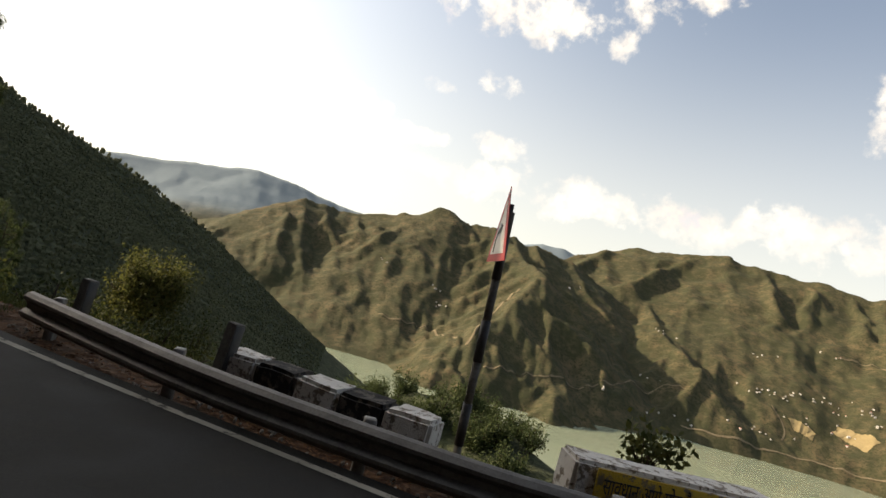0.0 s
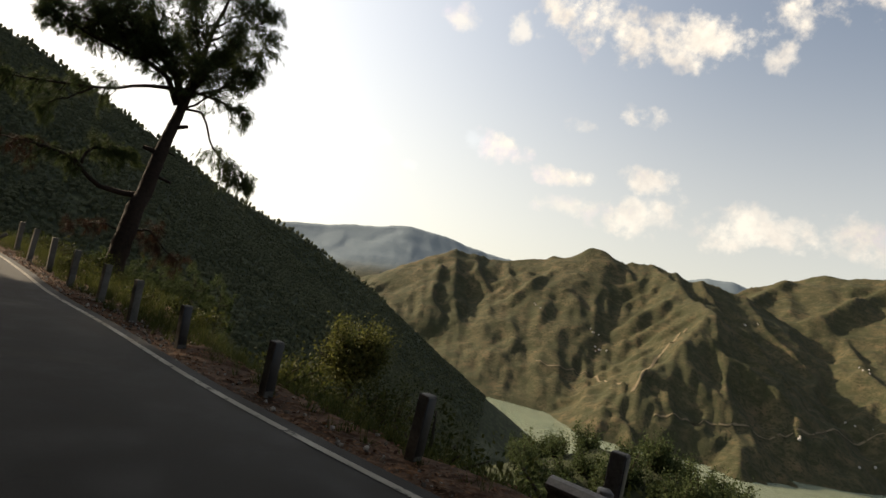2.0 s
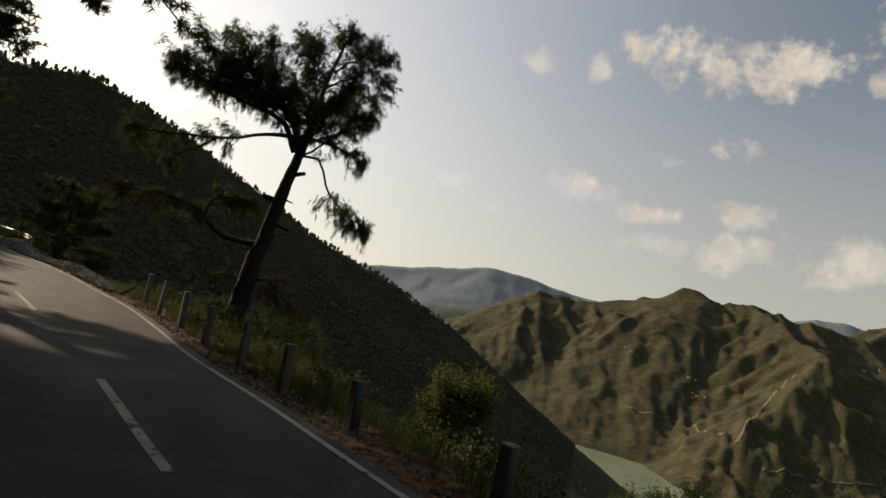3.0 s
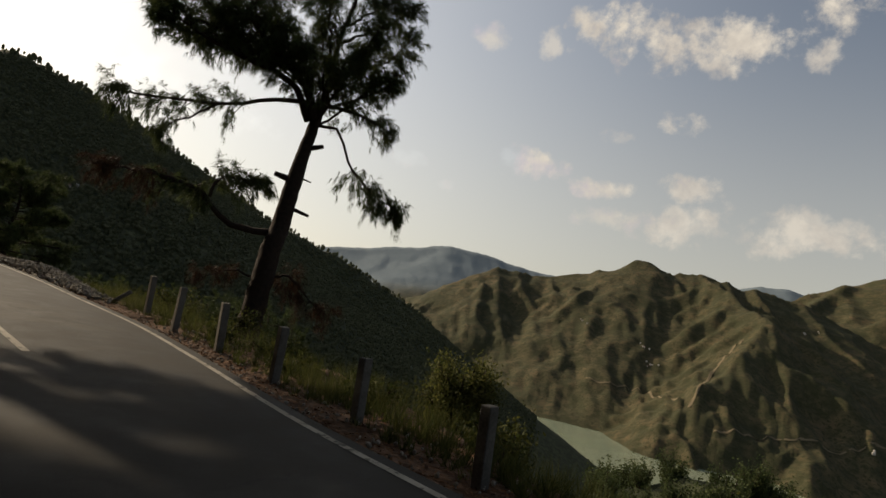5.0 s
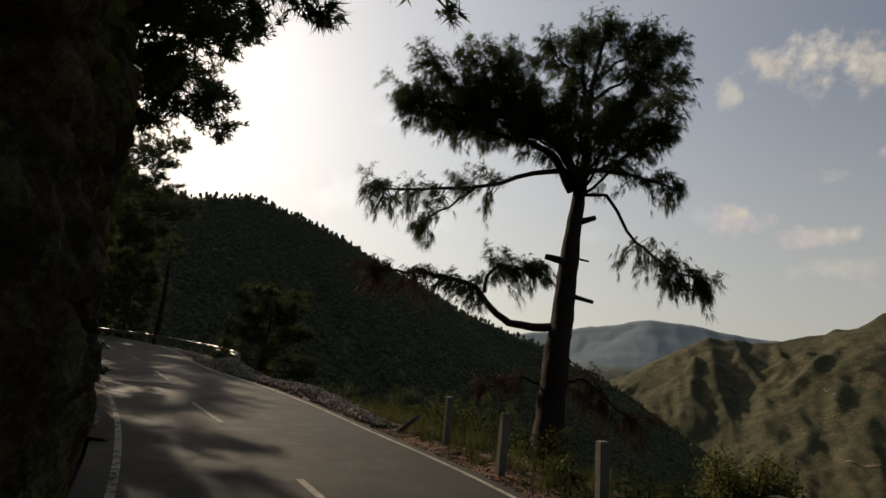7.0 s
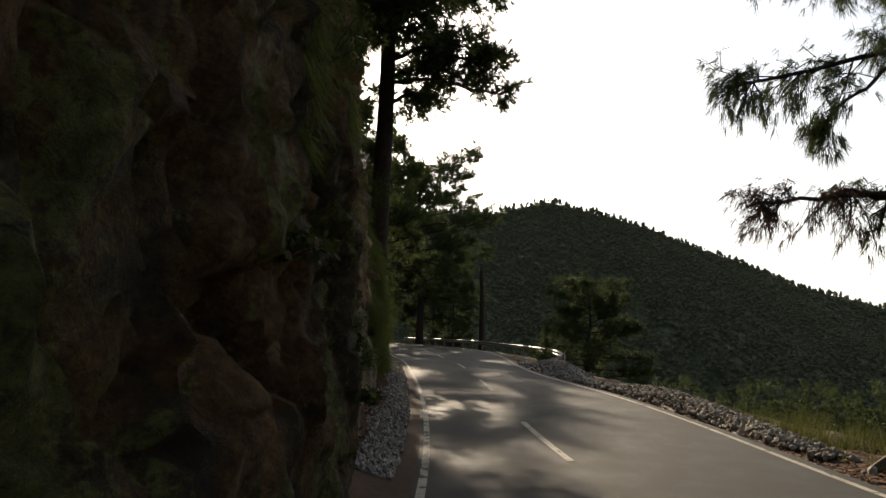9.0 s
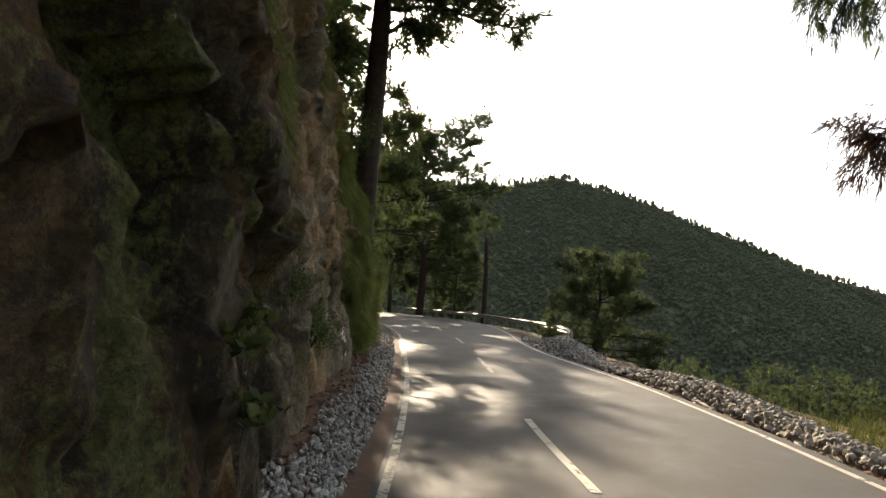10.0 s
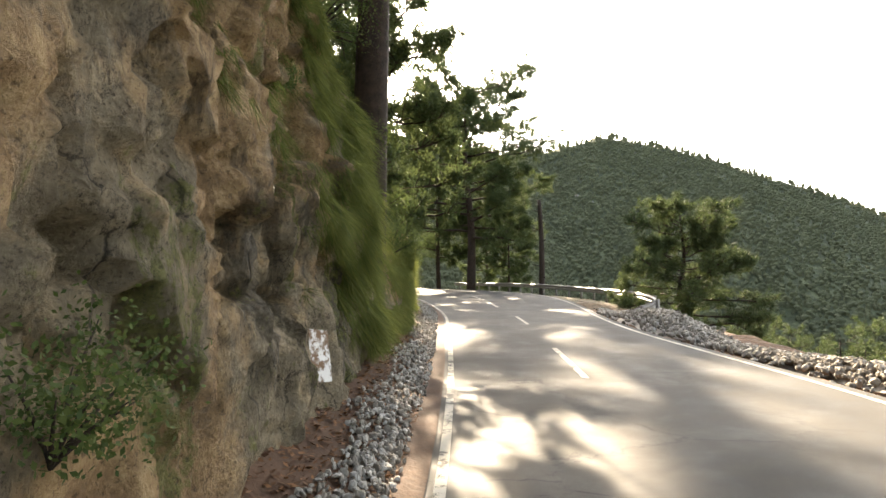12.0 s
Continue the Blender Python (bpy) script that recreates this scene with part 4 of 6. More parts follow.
def build_pines():
    def on_bank(u, v, z, h, seed, label, **more):
        x, y = xy(u, v)
        return pine("pine_tree", (x, y, z), h, seed, label, "pines above the road", **more)

    on_bank(37.2, -0.85, 2.6, 24, 11, "tall straight pine rooted on the rim of the rock face", crown=0.36, reach=4.2, limbs=44, twigs=19, radius=0.27, twig_len=1.6, width=0.04, count=7, extra=[[(0.05, 0, 9.5), (1.0, 1.2, 9.9), (1.8, 2.5, 10.2), (2.3, 3.6, 9.8)], [(0, 0, 7.0), (1.2, 0.8, 7.2), (2.3, 2.4, 6.6)], [(0, 0, 6.4), (0.6, 1.4, 6.6), (1.6, 3.2, 6.3)], [(0, 0, 7.8), (0.2, 1.6, 8.2), (0.8, 3.6, 8.0)], [(0, 0, 8.8), (1.3, 1.3, 9.0), (2.2, 2.4, 8.9)], [(0, 0, 8.5), (2.0, 0.4, 8.9), (3.8, 0.6, 8.4)], [(0, 0, 5.7), (0.4, 0.6, 6.0), (0.7, 1.2, 5.9)], [(0, 0, 6.5), (0.5, 0.7, 6.8), (0.9, 1.4, 6.7)], [(0, 0, 7.2), (0.3, 0.8, 7.5), (0.6, 1.5, 7.4)]])
    on_bank(32.5, -5.0, 7.5, 15, 12, "dense pine on the bank above the rock face", crown=0.22, reach=4.2, limbs=28, twigs=15, twig_len=1.7, width=0.06, count=8, needle=0.38)
    on_bank(42.5, -5.6, 4.0, 17, 13, "dense pine on the bank above the road", crown=0.25, reach=3.6, limbs=28, twigs=15, twig_len=1.7, width=0.06, count=8, needle=0.38)
    on_bank(48.5, -6.5, 3.2, 15, 14, "pine on the bank above the road", crown=0.25, reach=3.8, limbs=28, twigs=15, twig_len=1.7, width=0.06, count=8, needle=0.38)
    on_bank(27.0, -6.0, 9.0, 14, 15, "dense pine high on the bank above the rock face", crown=0.2, reach=4.2, limbs=28, twigs=15, twig_len=1.7, width=0.06, count=8, needle=0.38)
    on_bank(55.0, -9.0, 3.0, 16, 16, "pine on the bank above the road", crown=0.3, reach=3.8, limbs=28, twigs=15, twig_len=1.7, width=0.06, count=8, needle=0.38)
    on_bank(36.5, -8.0, 8.5, 16, 19, "pine higher up the wooded bank", crown=0.2, reach=4.2, limbs=28, twigs=15, twig_len=1.7, width=0.06, count=8, needle=0.38)
    on_bank(29.5, -3.2, 8.2, 13, 23, "bushy pine leaning over the rock face", crown=0.12, reach=3.6, limbs=32, twigs=17, twig_len=1.5, width=0.045, count=6, needle=0.34)
    on_bank(34.0, -3.4, 5.0, 16, 24, "dense pine behind the rim of the rock face", crown=0.18, reach=3.8, limbs=32, twigs=17, twig_len=1.5, width=0.045, count=6, needle=0.34)
    on_bank(24.0, -3.8, 8.2, 12, 25, "bushy pine on the bank above the rock face", crown=0.12, reach=3.8, limbs=32, twigs=17, twig_len=1.5, width=0.045, count=6, needle=0.34)
    on_bank(40.5, -3.8, 3.2, 18, 26, "dense pine on the bank above the road", crown=0.25, reach=3.0, limbs=32, twigs=17, twig_len=1.5, width=0.045, count=6, needle=0.34)
    on_bank(31.6, -1.7, 7.2, 13, 27, "bushy pine hanging over the rim of the rock face", crown=0.07, reach=3.9, limbs=34, twigs=17, twig_len=1.5, width=0.045, count=6, needle=0.34, extra=[[(0, 0, 1.0), (0.6, 1.2, 1.1), (1.0, 2.3, 0.8)]])
    on_bank(27.3, -1.9, 8.8, 11, 28, "bushy pine with long limbs hanging over the road", crown=0.06, reach=4.0, limbs=32, twigs=17, twig_len=1.5, width=0.045, count=6, needle=0.34, extra=[[(0, 0, 1.2), (0.8, 1.6, 1.2), (1.5, 3.4, 0.6), (2.1, 4.9, 0.0)], [(0, 0, 2.2), (0.9, 1.8, 2.6), (2.0, 3.6, 2.2), (2.5, 5.3, 1.5)], [(0, 0, 1.6), (0.2, 1.8, 1.4), (0.3, 3.6, 1.0)], [(0, 0, 1.6), (1.6, 1.5, 1.9), (3.4, 3.4, 1.3), (5.0, 5.3, -0.2)]])
    on_bank(43.5, -2.4, 2.2, 6.5, 29, "small bushy pine beside the road", crown=0.15, reach=2.7, limbs=30, twigs=14, radius=0.12, twig_len=1.0, width=0.035, count=6, needle=0.28)
    # unseen pines added along the bank to keep skylight off the road
    wood = on_bank(21.0, -6.4, 0.0, 12, 31, "unseen dense pine added above the road to block skylight", crown=0.12, reach=4.6, limbs=26, twigs=11, twig_len=1.7, width=0.09, count=5, needle=0.40)
    rng = np.random.default_rng(55)
    for k, (u, d) in enumerate(((21.0, 6.4), (17.5, 4.6), (14.0, 5.6), (10.5, 4.4), (7.0, 5.6), (3.5, 4.6), (0.0, 5.8), (-3.5, 4.6), (-7.5, 5.6), (19.0, 9.5), (12.5, 9.0), (5.5, 9.5), (-1.5, 9.5))):
        x, y = xy(u, float(v_left(u)) - d)
        m = pose(x, y, float(own_slope(np.array([x]), np.array([y]))[0]) - 0.3, 0, 0, rng.uniform(0, 360))
        if k:
            copy_thing(wood, m)
        else:
            wood.matrix_basis = m
    pine("pine_tree", (-69.4, 43.1, 1.2), 19.6, 17, "broad flat-topped pine behind the bend of the guard rail", "pines at the bend", crown=0.28, reach=7.4, limbs=46, twigs=28, radius=0.40, flat=-0.4, twig_len=1.9, width=0.045, needle=0.42, count=7)
    pine("pine_tree", (-78.5, 44.5, 1.2), 20.0, 18, "tall pine at the inside of the bend", "pines at the bend", crown=0.2, reach=5.2, limbs=40, twigs=22, width=0.07, needle=0.46, count=8, twig_len=2.0)
    pine("pine_tree", (-69.8, 47.4, 0.6), 8.2, 20, "young bushy pine beside the bend", "pines at the bend", crown=0.12, reach=2.5, limbs=28, twigs=12, radius=0.12, twig_len=1.1, width=0.045)
    pine("pine_tree", (-79.0, 50.5, 0.2), 10.0, 21, "young pine beyond the bend", "pines at the bend", crown=0.15, reach=2.8, limbs=28, twigs=12, radius=0.14, twig_len=1.1, width=0.045)
    pine("pine_tree", (-42.8, 39.6, -0.25), 5.3, 22, "low spreading young pine behind a gravel heap", "pines at the bend", crown=0.10, reach=3.1, limbs=40, twigs=20, radius=0.17, flat=0.5, twig_len=0.9, width=0.03, count=5, needle=0.26, lean=(-0.3, 0.2))


def build_dead_trunk():
    ob = thing("dead_tree", (-62.3, 45.7, 1.1), "bare dead pine trunk with broken branch stubs", "dead tree")
    g = Geo()
    g.tube(bend([(0, 0, -0.5), (0.1, 0, 2.5), (0.0, 0.05, 5), (-0.12, 0, 7.7)], 12), np.linspace(0.26, 0.16, 12), 10)
    part("trunk", g, BARK, ob)
    rng = np.random.default_rng(4)
    for k in range(12):
        g, z, a = Geo(), 1.2 + k * 0.5, k * 2.1
        o = np.array((math.cos(a), math.sin(a), 0.25)) * rng.uniform(0.35, 0.75)
        b = np.array((0.03, 0, z))
        g.tube(np.array([b, b + o * 0.6, b + o]), [0.05, 0.035, 0.015], 5)
        part("stub", g, BARK, ob)


# ---- guard rails, posts, parapet, sign ----
def rail(path, side, label, post_every=2.0):
    """A W-beam rail along a path of points, with its posts."""
    p = bend(path, 60)
    seg = np.linalg.norm(np.diff(p[:, :2], axis=0), axis=1)
    s = np.concatenate([[0], np.cumsum(seg)])
    ob = thing("guard_rail", (0, 0, 0), label, "guard rail")
    prof = [(0.00, 0.00), (0.035, -0.015), (0.075, -0.055), (0.075, -0.085), (0.02, -0.13), (0.02, -0.18), (0.075, -0.225), (0.075, -0.255), (0.035, -0.295), (0.00, -0.31)]

    def at(d):
        return np.array([np.interp(d, s, p[:, k]) for k in range(3)])

    def normal(d):
        t = unit(at(min(d + 0.3, s[-1])) - at(max(d - 0.3, 0)))
        return np.array((-t[1], t[0], 0)) * side
    k = max(1, int(round(s[-1] / 3.8)))
    for a, b in zip(np.linspace(0, s[-1], k + 1)[:-1], np.linspace(0, s[-1], k + 1)[1:]):
        g, v, ds = Geo(), [], np.linspace(a - 0.12, b, 14)
        for d in np.clip(ds, 0, s[-1]):
            c, n = at(d), normal(d)
            v += [c + n * o + (0, 0, h) for o, h in prof] + [c + n * (o - 0.006) + (0, 0, h) for o, h in prof[::-1]]
        q = 2 * len(prof)
        f = [(i * q + j, i * q + (j + 1) % q, (i + 1) * q + (j + 1) % q, (i + 1) * q + j) for i in range(13) for j in range(q)]
        g.add(v, f + [tuple(range(q))[::-1], tuple(13 * q + j for j in range(q))])
        part("beam", g, STEEL, ob, "", False)
    for d in np.arange(0.4, s[-1], post_every):
        c, n = at(d), normal(d)
        g = Geo()
        g.box(c - n * 0.09 + (0, 0, -0.55), (0.10, 0.12, 1.15), 0.01)
        part("post", g, STEEL, ob)
        g = Geo()
        g.tube(np.array([c + n * 0.03 + (0, 0, -0.155), c + n * 0.045 + (0, 0, -0.155)]), [0.018, 0.014], 6)
        part("bolt", g, STEEL, ob)
    return ob


def build_rails():
    rail([(*xy(6.45, 4.36), 0.26), (*xy(4.46, 4.14), 0.28), (*xy(3.3, 4.12), 0.28), (*xy(2.1, 4.24), 0.28), (*xy(1.0, 4.42), 0.28), (*xy(0.2, 4.66), 0.28), (*xy(-3, 5.5), 0.28), (*xy(-8, 7.0), 0.28)], -1, "dusty dark steel guard rail along the outer curve")
    rail([(*xy(49.5, 6.0), 0.85), (*xy(52.5, 7.4), 1.12), (*xy(60, 7.8), 1.36), (*xy(68, 6.2), 1.62), (*xy(75, 3.5), 1.88), (*xy(82, 0.1), 2.05), (*xy(88, -3.4), 2.15)], 1, "sunlit steel guard rail round the far bend")


def build_posts():
    rng = np.random.default_rng(8)
    spots = [(4.0, 4.70, 0.59), (6.1, 4.68, 0.52), (8.0, 4.64, 0.47), (10.2, 4.52, 0.50), (12.8, 4.85, 0.49), (15.1, 5.17, 0.58), (17.3, 5.51, 0.63), (19.5, 5.73, 0.71), (21.9, 6.07, 0.81), (24.5, 6.41, 0.87), (26.9, 6.76, 0.94)]

    def stone(black):
        ob = thing("guard_stone", (0, 0, 0), "worn concrete guard stone with a black-painted face" if black else "bare weathered concrete guard stone on the verge", "guard stone", "guard stones on the verge")
        g = Geo()
        g.box((0, 0, 0.15), (0.125, 0.135, 1.3), 0.010)
        part("body", g, CONCRETE, ob, "", False)
        if black:
            g = Geo()
            g.box((-0.0655, 0, 0.50), (0.006, 0.125, 0.56), 0.002)
            part("black_face", g, BLACK_PAINT, ob)
        return ob
    first = {}
    for k, (u, v, top) in enumerate(spots):
        x, y = xy(u, v)
        turn = math.degrees(math.atan2(UY, UX)) + rng.uniform(-8, 8)
        m = pose(x, y, top - 0.80, rng.uniform(-4, 4), rng.uniform(-4, 4), turn)
        black = k < 5
        if black not in first:
            first[black] = stone(black)
            first[black].matrix_basis = m
        else:
            copy_thing(first[black], m)
    # a fallen stub by the last one
    x, y = xy(28.3, 6.6)
    ob = thing("broken_post", (x, y, 0.12), "short broken white post leaning over", "post")
    g = Geo()
    g.box((0, 0, 0.1), (0.10, 0.10, 0.6), 0.012, pose(0, 0, 0, 0, 48, 20))
    part("body", g, CONCRETE, ob)


def worn_paint(name, paint, under):
    m, n, b = material(name, 0.85)
    p = where(n)
    f = n.noise(p, 9.0, 8.0, 0.7)
    n.put(b.inputs["Base Color"], n.mix(n.range(f, 0.5, 0.58), paint, under))
    bumped(n, b, n.math("ADD", f, n.noise(p, 60, 4)), 0.6, 0.012)
    return m


WHITE_WASH = worn_paint("white_wash", (0.62, 0.58, 0.52), (0.20, 0.16, 0.12))
BLACK_WASH = worn_paint("black_wash", (0.022, 0.020, 0.018), (0.10, 0.085, 0.07))
YELLOW = worn_paint("yellow_paint", (0.55, 0.36, 0.05), (0.22, 0.17, 0.10))


def rough_block(size, seed, mat, parent, name, at, turn):
    bm = bmesh.new()
    bmesh.ops.create_cube(bm, size=1.0)
    bmesh.ops.scale(bm, vec=size, verts=bm.verts)
    bmesh.ops.bevel(bm, geom=bm.edges[:], offset=0.035, segments=2, affect="EDGES")
    bmesh.ops.subdivide_edges(bm, edges=bm.edges[:], cuts=2, use_grid_fill=True)
    rng = np.random.default_rng(seed)
    for v in bm.verts:
        w = noise.noise_vector(v.co * 5 + Vector((seed, 0, 0))) * 0.022
        v.co += w
    me = bpy.data.meshes.new(name)
    bm.to_mesh(me)
    bm.free()
    me.materials.append(mat)
    ob = new(name, me)
    ob.parent = parent
    ob.matrix_basis = pose(*at, 0, 0, turn)
    return ob


def build_parapet():
    ob = thing("parapet_wall", (0, 0, 0), "low masonry parapet painted in worn black and white blocks", "parapet")
    u = 4.10
    for k in range(5):
        a, b = xy(u, 4.92 + 0.03 * k), xy(u - 0.46, 4.95 + 0.03 * k)
        rough_block((0.464, 0.42, 0.70), k, WHITE_WASH if k % 2 == 0 else BLACK_WASH, ob, "white_block" if k % 2 == 0 else "black_block", ((a[0] + b[0]) / 2, (a[1] + b[1]) / 2, -0.04), math.degrees(math.atan2(b[1] - a[1], b[0] - a[0])))
        u -= 0.465
    ob = thing("parapet_wall", (0, 0, 0), "low whitewashed parapet with a yellow painted warning panel", "parapet")
    a, b = np.array((2.40, 4.98)), np.array((4.42, 4.92))
    mid, turn = (a + b) / 2, math.degrees(math.atan2(b[1] - a[1], b[0] - a[0]))
    rough_block((float(np.linalg.norm(b - a)), 0.42, 0.72), 33, WHITE_WASH, ob, "body", (*mid, 0.0), turn)
    g = Geo()
    g.box((0, 0, 0), (1.66, 0.012, 0.40), 0.003)
    panel = part("yellow_panel", g, YELLOW, ob, "faded yellow panel with black lettering")
    panel.matrix_basis = pose(*mid, 0.13, 0, 0, turn) @ pose(0, -0.262, 0)
    cu = bpy.data.curves.new("lettering", "FONT")
    cu.body, cu.size, cu.extrude, cu.align_x, cu.align_y = "\u0938\u093e\u0935\u0927\u093e\u0928 \u0906\u0917\u0947 \u092e\u094b\u0921\u093c \u0939\u0948 \u0917\u093e\u0921\u093c\u0940 \u0927\u0940\u0930\u0947 \u091a\u0932\u093e\u090f\u0902\u0964", 0.155, 0.002, "CENTER", "CENTER"
    cu.materials.append(BLACK_PAINT)
    tmp = new("lettering", cu)
    me = bpy.data.meshes.new_from_object(tmp.evaluated_get(bpy.context.evaluated_depsgraph_get()))
    bpy.data.objects.remove(tmp)
    co = np.array([v.co[:] for v in me.vertices])
    lo, hi = co.min(0), co.max(0)
    me.transform(Matrix.Diagonal((1.52 / (hi[0] - lo[0]), 0.21 / (hi[1] - lo[1]), 1, 1)) @ Matrix.Translation((-(lo[0] + hi[0]) / 2, -(lo[1] + hi[1]) / 2, 0)))
    text = new("lettering", me)
    text.parent = ob
    text.matrix_basis = pose(*mid, 0.20, 0, 0, turn) @ pose(0, -0.272, 0, 90, 0, 0)


def build_sign():
    red, n, b = material("sign_red", 0.5)
    n.put(b.inputs["Base Color"], n.ramp(n.noise(where(n), 14, 6), [(0.3, (0.36, 0.025, 0.025)), (0.7, (0.52, 0.05, 0.045))]))
    white, n, b = material("sign_white", 0.5)
    n.put(b.inputs["Base Color"], n.ramp(n.noise(where(n), 9, 6), [(0.3, (0.50, 0.50, 0.48)), (0.7, (0.68, 0.68, 0.66))]))
    ob = thing("road_sign", (1.48, 5.81, 0.05), "triangular red and white bend warning sign on a banded pole", "road sign", turn=86.0)
    ob.matrix_basis = pose(1.60, 5.78, 0.05, 0, -2, 0) @ pose(0, 0, 0, 0, 0, 86)
    # local: the plate stands in the xz plane and faces +y
    z = -0.9
    k = 0
    while z < 2.30:
        g = Geo()
        r = 0.048 if k % 2 == 0 else 0.042
        g.tube(np.array([(0, -0.04, z), (0, -0.04, min(z + 0.42, 2.32))]), [r, r], 12)
        part("black_band" if k % 2 == 0 else "white_band", g, BLACK_PAINT if k % 2 == 0 else CONCRETE, ob)
        z += 0.42
        k += 1

    def triangle(side, y0, y1, zc, rounding=0.0):
        h = side * math.sqrt(3) / 2
        t = [(-side / 2, zc - h / 3), (side / 2, zc - h / 3), (0, zc + 2 * h / 3)]
        g = Geo()
        g.add([(x, y0, z) for x, z in t] + [(x, y1, z) for x, z in t], [(2, 1, 0), (3, 4, 5), (0, 1, 4, 3), (1, 2, 5, 4), (2, 0, 3, 5)])
        return g
    part("border", triangle(0.90, 0.008, 0.016, 2.06), red, ob, "faded red border", False)
    part("face", triangle(0.64, 0.016, 0.019, 2.06), white, ob, "dusty white face", False)
    g = Geo()
    pts = [(0.175, 1.895)] + [(0.165 - 0.17 * (1 - math.cos(a)), 1.97 + 0.16 * math.sin(a)) for a in np.linspace(0, math.pi / 2 * 0.85, 8)]
    w = 0.032
    p = np.array(pts)
    t = unit(np.gradient(p, axis=0))
    nrm = np.stack([-t[:, 1], t[:, 0]], -1)
    v = [(q[0], 0.0205, q[1]) for q in p + nrm * w] + [(q[0], 0.0205, q[1]) for q in p - nrm * w]
    k = len(p)
    g.add(v, [(i, i + 1, k + i + 1, k + i) for i in range(k - 1)])
    e, d = p[-1], t[-1]
    m = nrm[-1]
    tri = [e + m * 0.075, e - m * 0.075, e + d * 0.12]
    g.add([(q[0], 0.0208, q[1]) for q in tri], [(0, 1, 2)])
    part("arrow", g, BLACK_PAINT, ob, "black bend arrow", False)
    g = Geo()
    g.box((0, -0.03, 2.1), (0.05, 0.05, 0.6), 0.006)
    part("bracket", g, BLACK_PAINT, ob)


# ---- loose stones ----
def stone_mesh(seed, mat):
    bm = bmesh.new()
    bmesh.ops.create_icosphere(bm, subdivisions=1, radius=0.5)
    rng = np.random.default_rng(seed)
    s = rng.uniform(0.6, 1.2, 3) * (1, 1, 0.7)
    for v in bm.verts:
        v.co = Vector((v.co.x * s[0], v.co.y * s[1], v.co.z * s[2])) * rng.uniform(0.75, 1.2)
    me = bpy.data.meshes.new("stone")
    bm.to_mesh(me)
    bm.free()
    me.materials.append(mat)
    return me


def stone_material():
    m, n, b = material("loose_stone", 0.9)
    r = n.add("ShaderNodeObjectInfo").outputs["Random"]
    i = n.add("ShaderNodeNewGeometry").outputs["Random Per Island"]
    c = n.ramp(n.math("FRACT", n.math("ADD", r, i)), [(0.0, (0.085, 0.070, 0.055)), (0.5, (0.20, 0.18, 0.15)), (1.0, (0.42, 0.39, 0.34))])
    n.put(b.inputs["Base Color"], n.mix(0.35, c, n.ramp(n.noise(where(n), 25, 6), [(0.3, (0.055, 0.045, 0.033)), (0.7, (0.26, 0.23, 0.185))])))
    bumped(n, b, n.noise(where(n), 60, 5), 0.5, 0.01)
    return m


STONE = stone_material()


def heap(name, label, spots, singles, seed):
    """spots: x, y, z, size. The nearest ones are stones of their own, the rest one mesh."""
    ob = thing(name, (0, 0, 0), label, "gravel", kind="structure")
    kinds = [stone_mesh(seed + k, STONE) for k in range(6)]
    rng = np.random.default_rng(seed)
    rest = Geo()
    shapes = [(np.array([v.co[:] for v in me.vertices]), [list(f.vertices) for f in me.polygons]) for me in kinds]
    for k, (x, y, z, s) in enumerate(spots):
        m = pose(x, y, z, *rng.uniform(0, 360, 3)) @ Matrix.Scale(s, 4)
        if k < singles:
            o = new("stone", kinds[k % 6])
            o.parent = ob
            o.matrix_basis = m
        else:
            v, f = shapes[k % 6]
            mm = np.array(m)
            rest.add(v @ mm[:3, :3].T + mm[:3, 3], f)
    if rest.n:
        tagged(part("small_stones", rest, STONE, ob, "", False), kind="stuff")


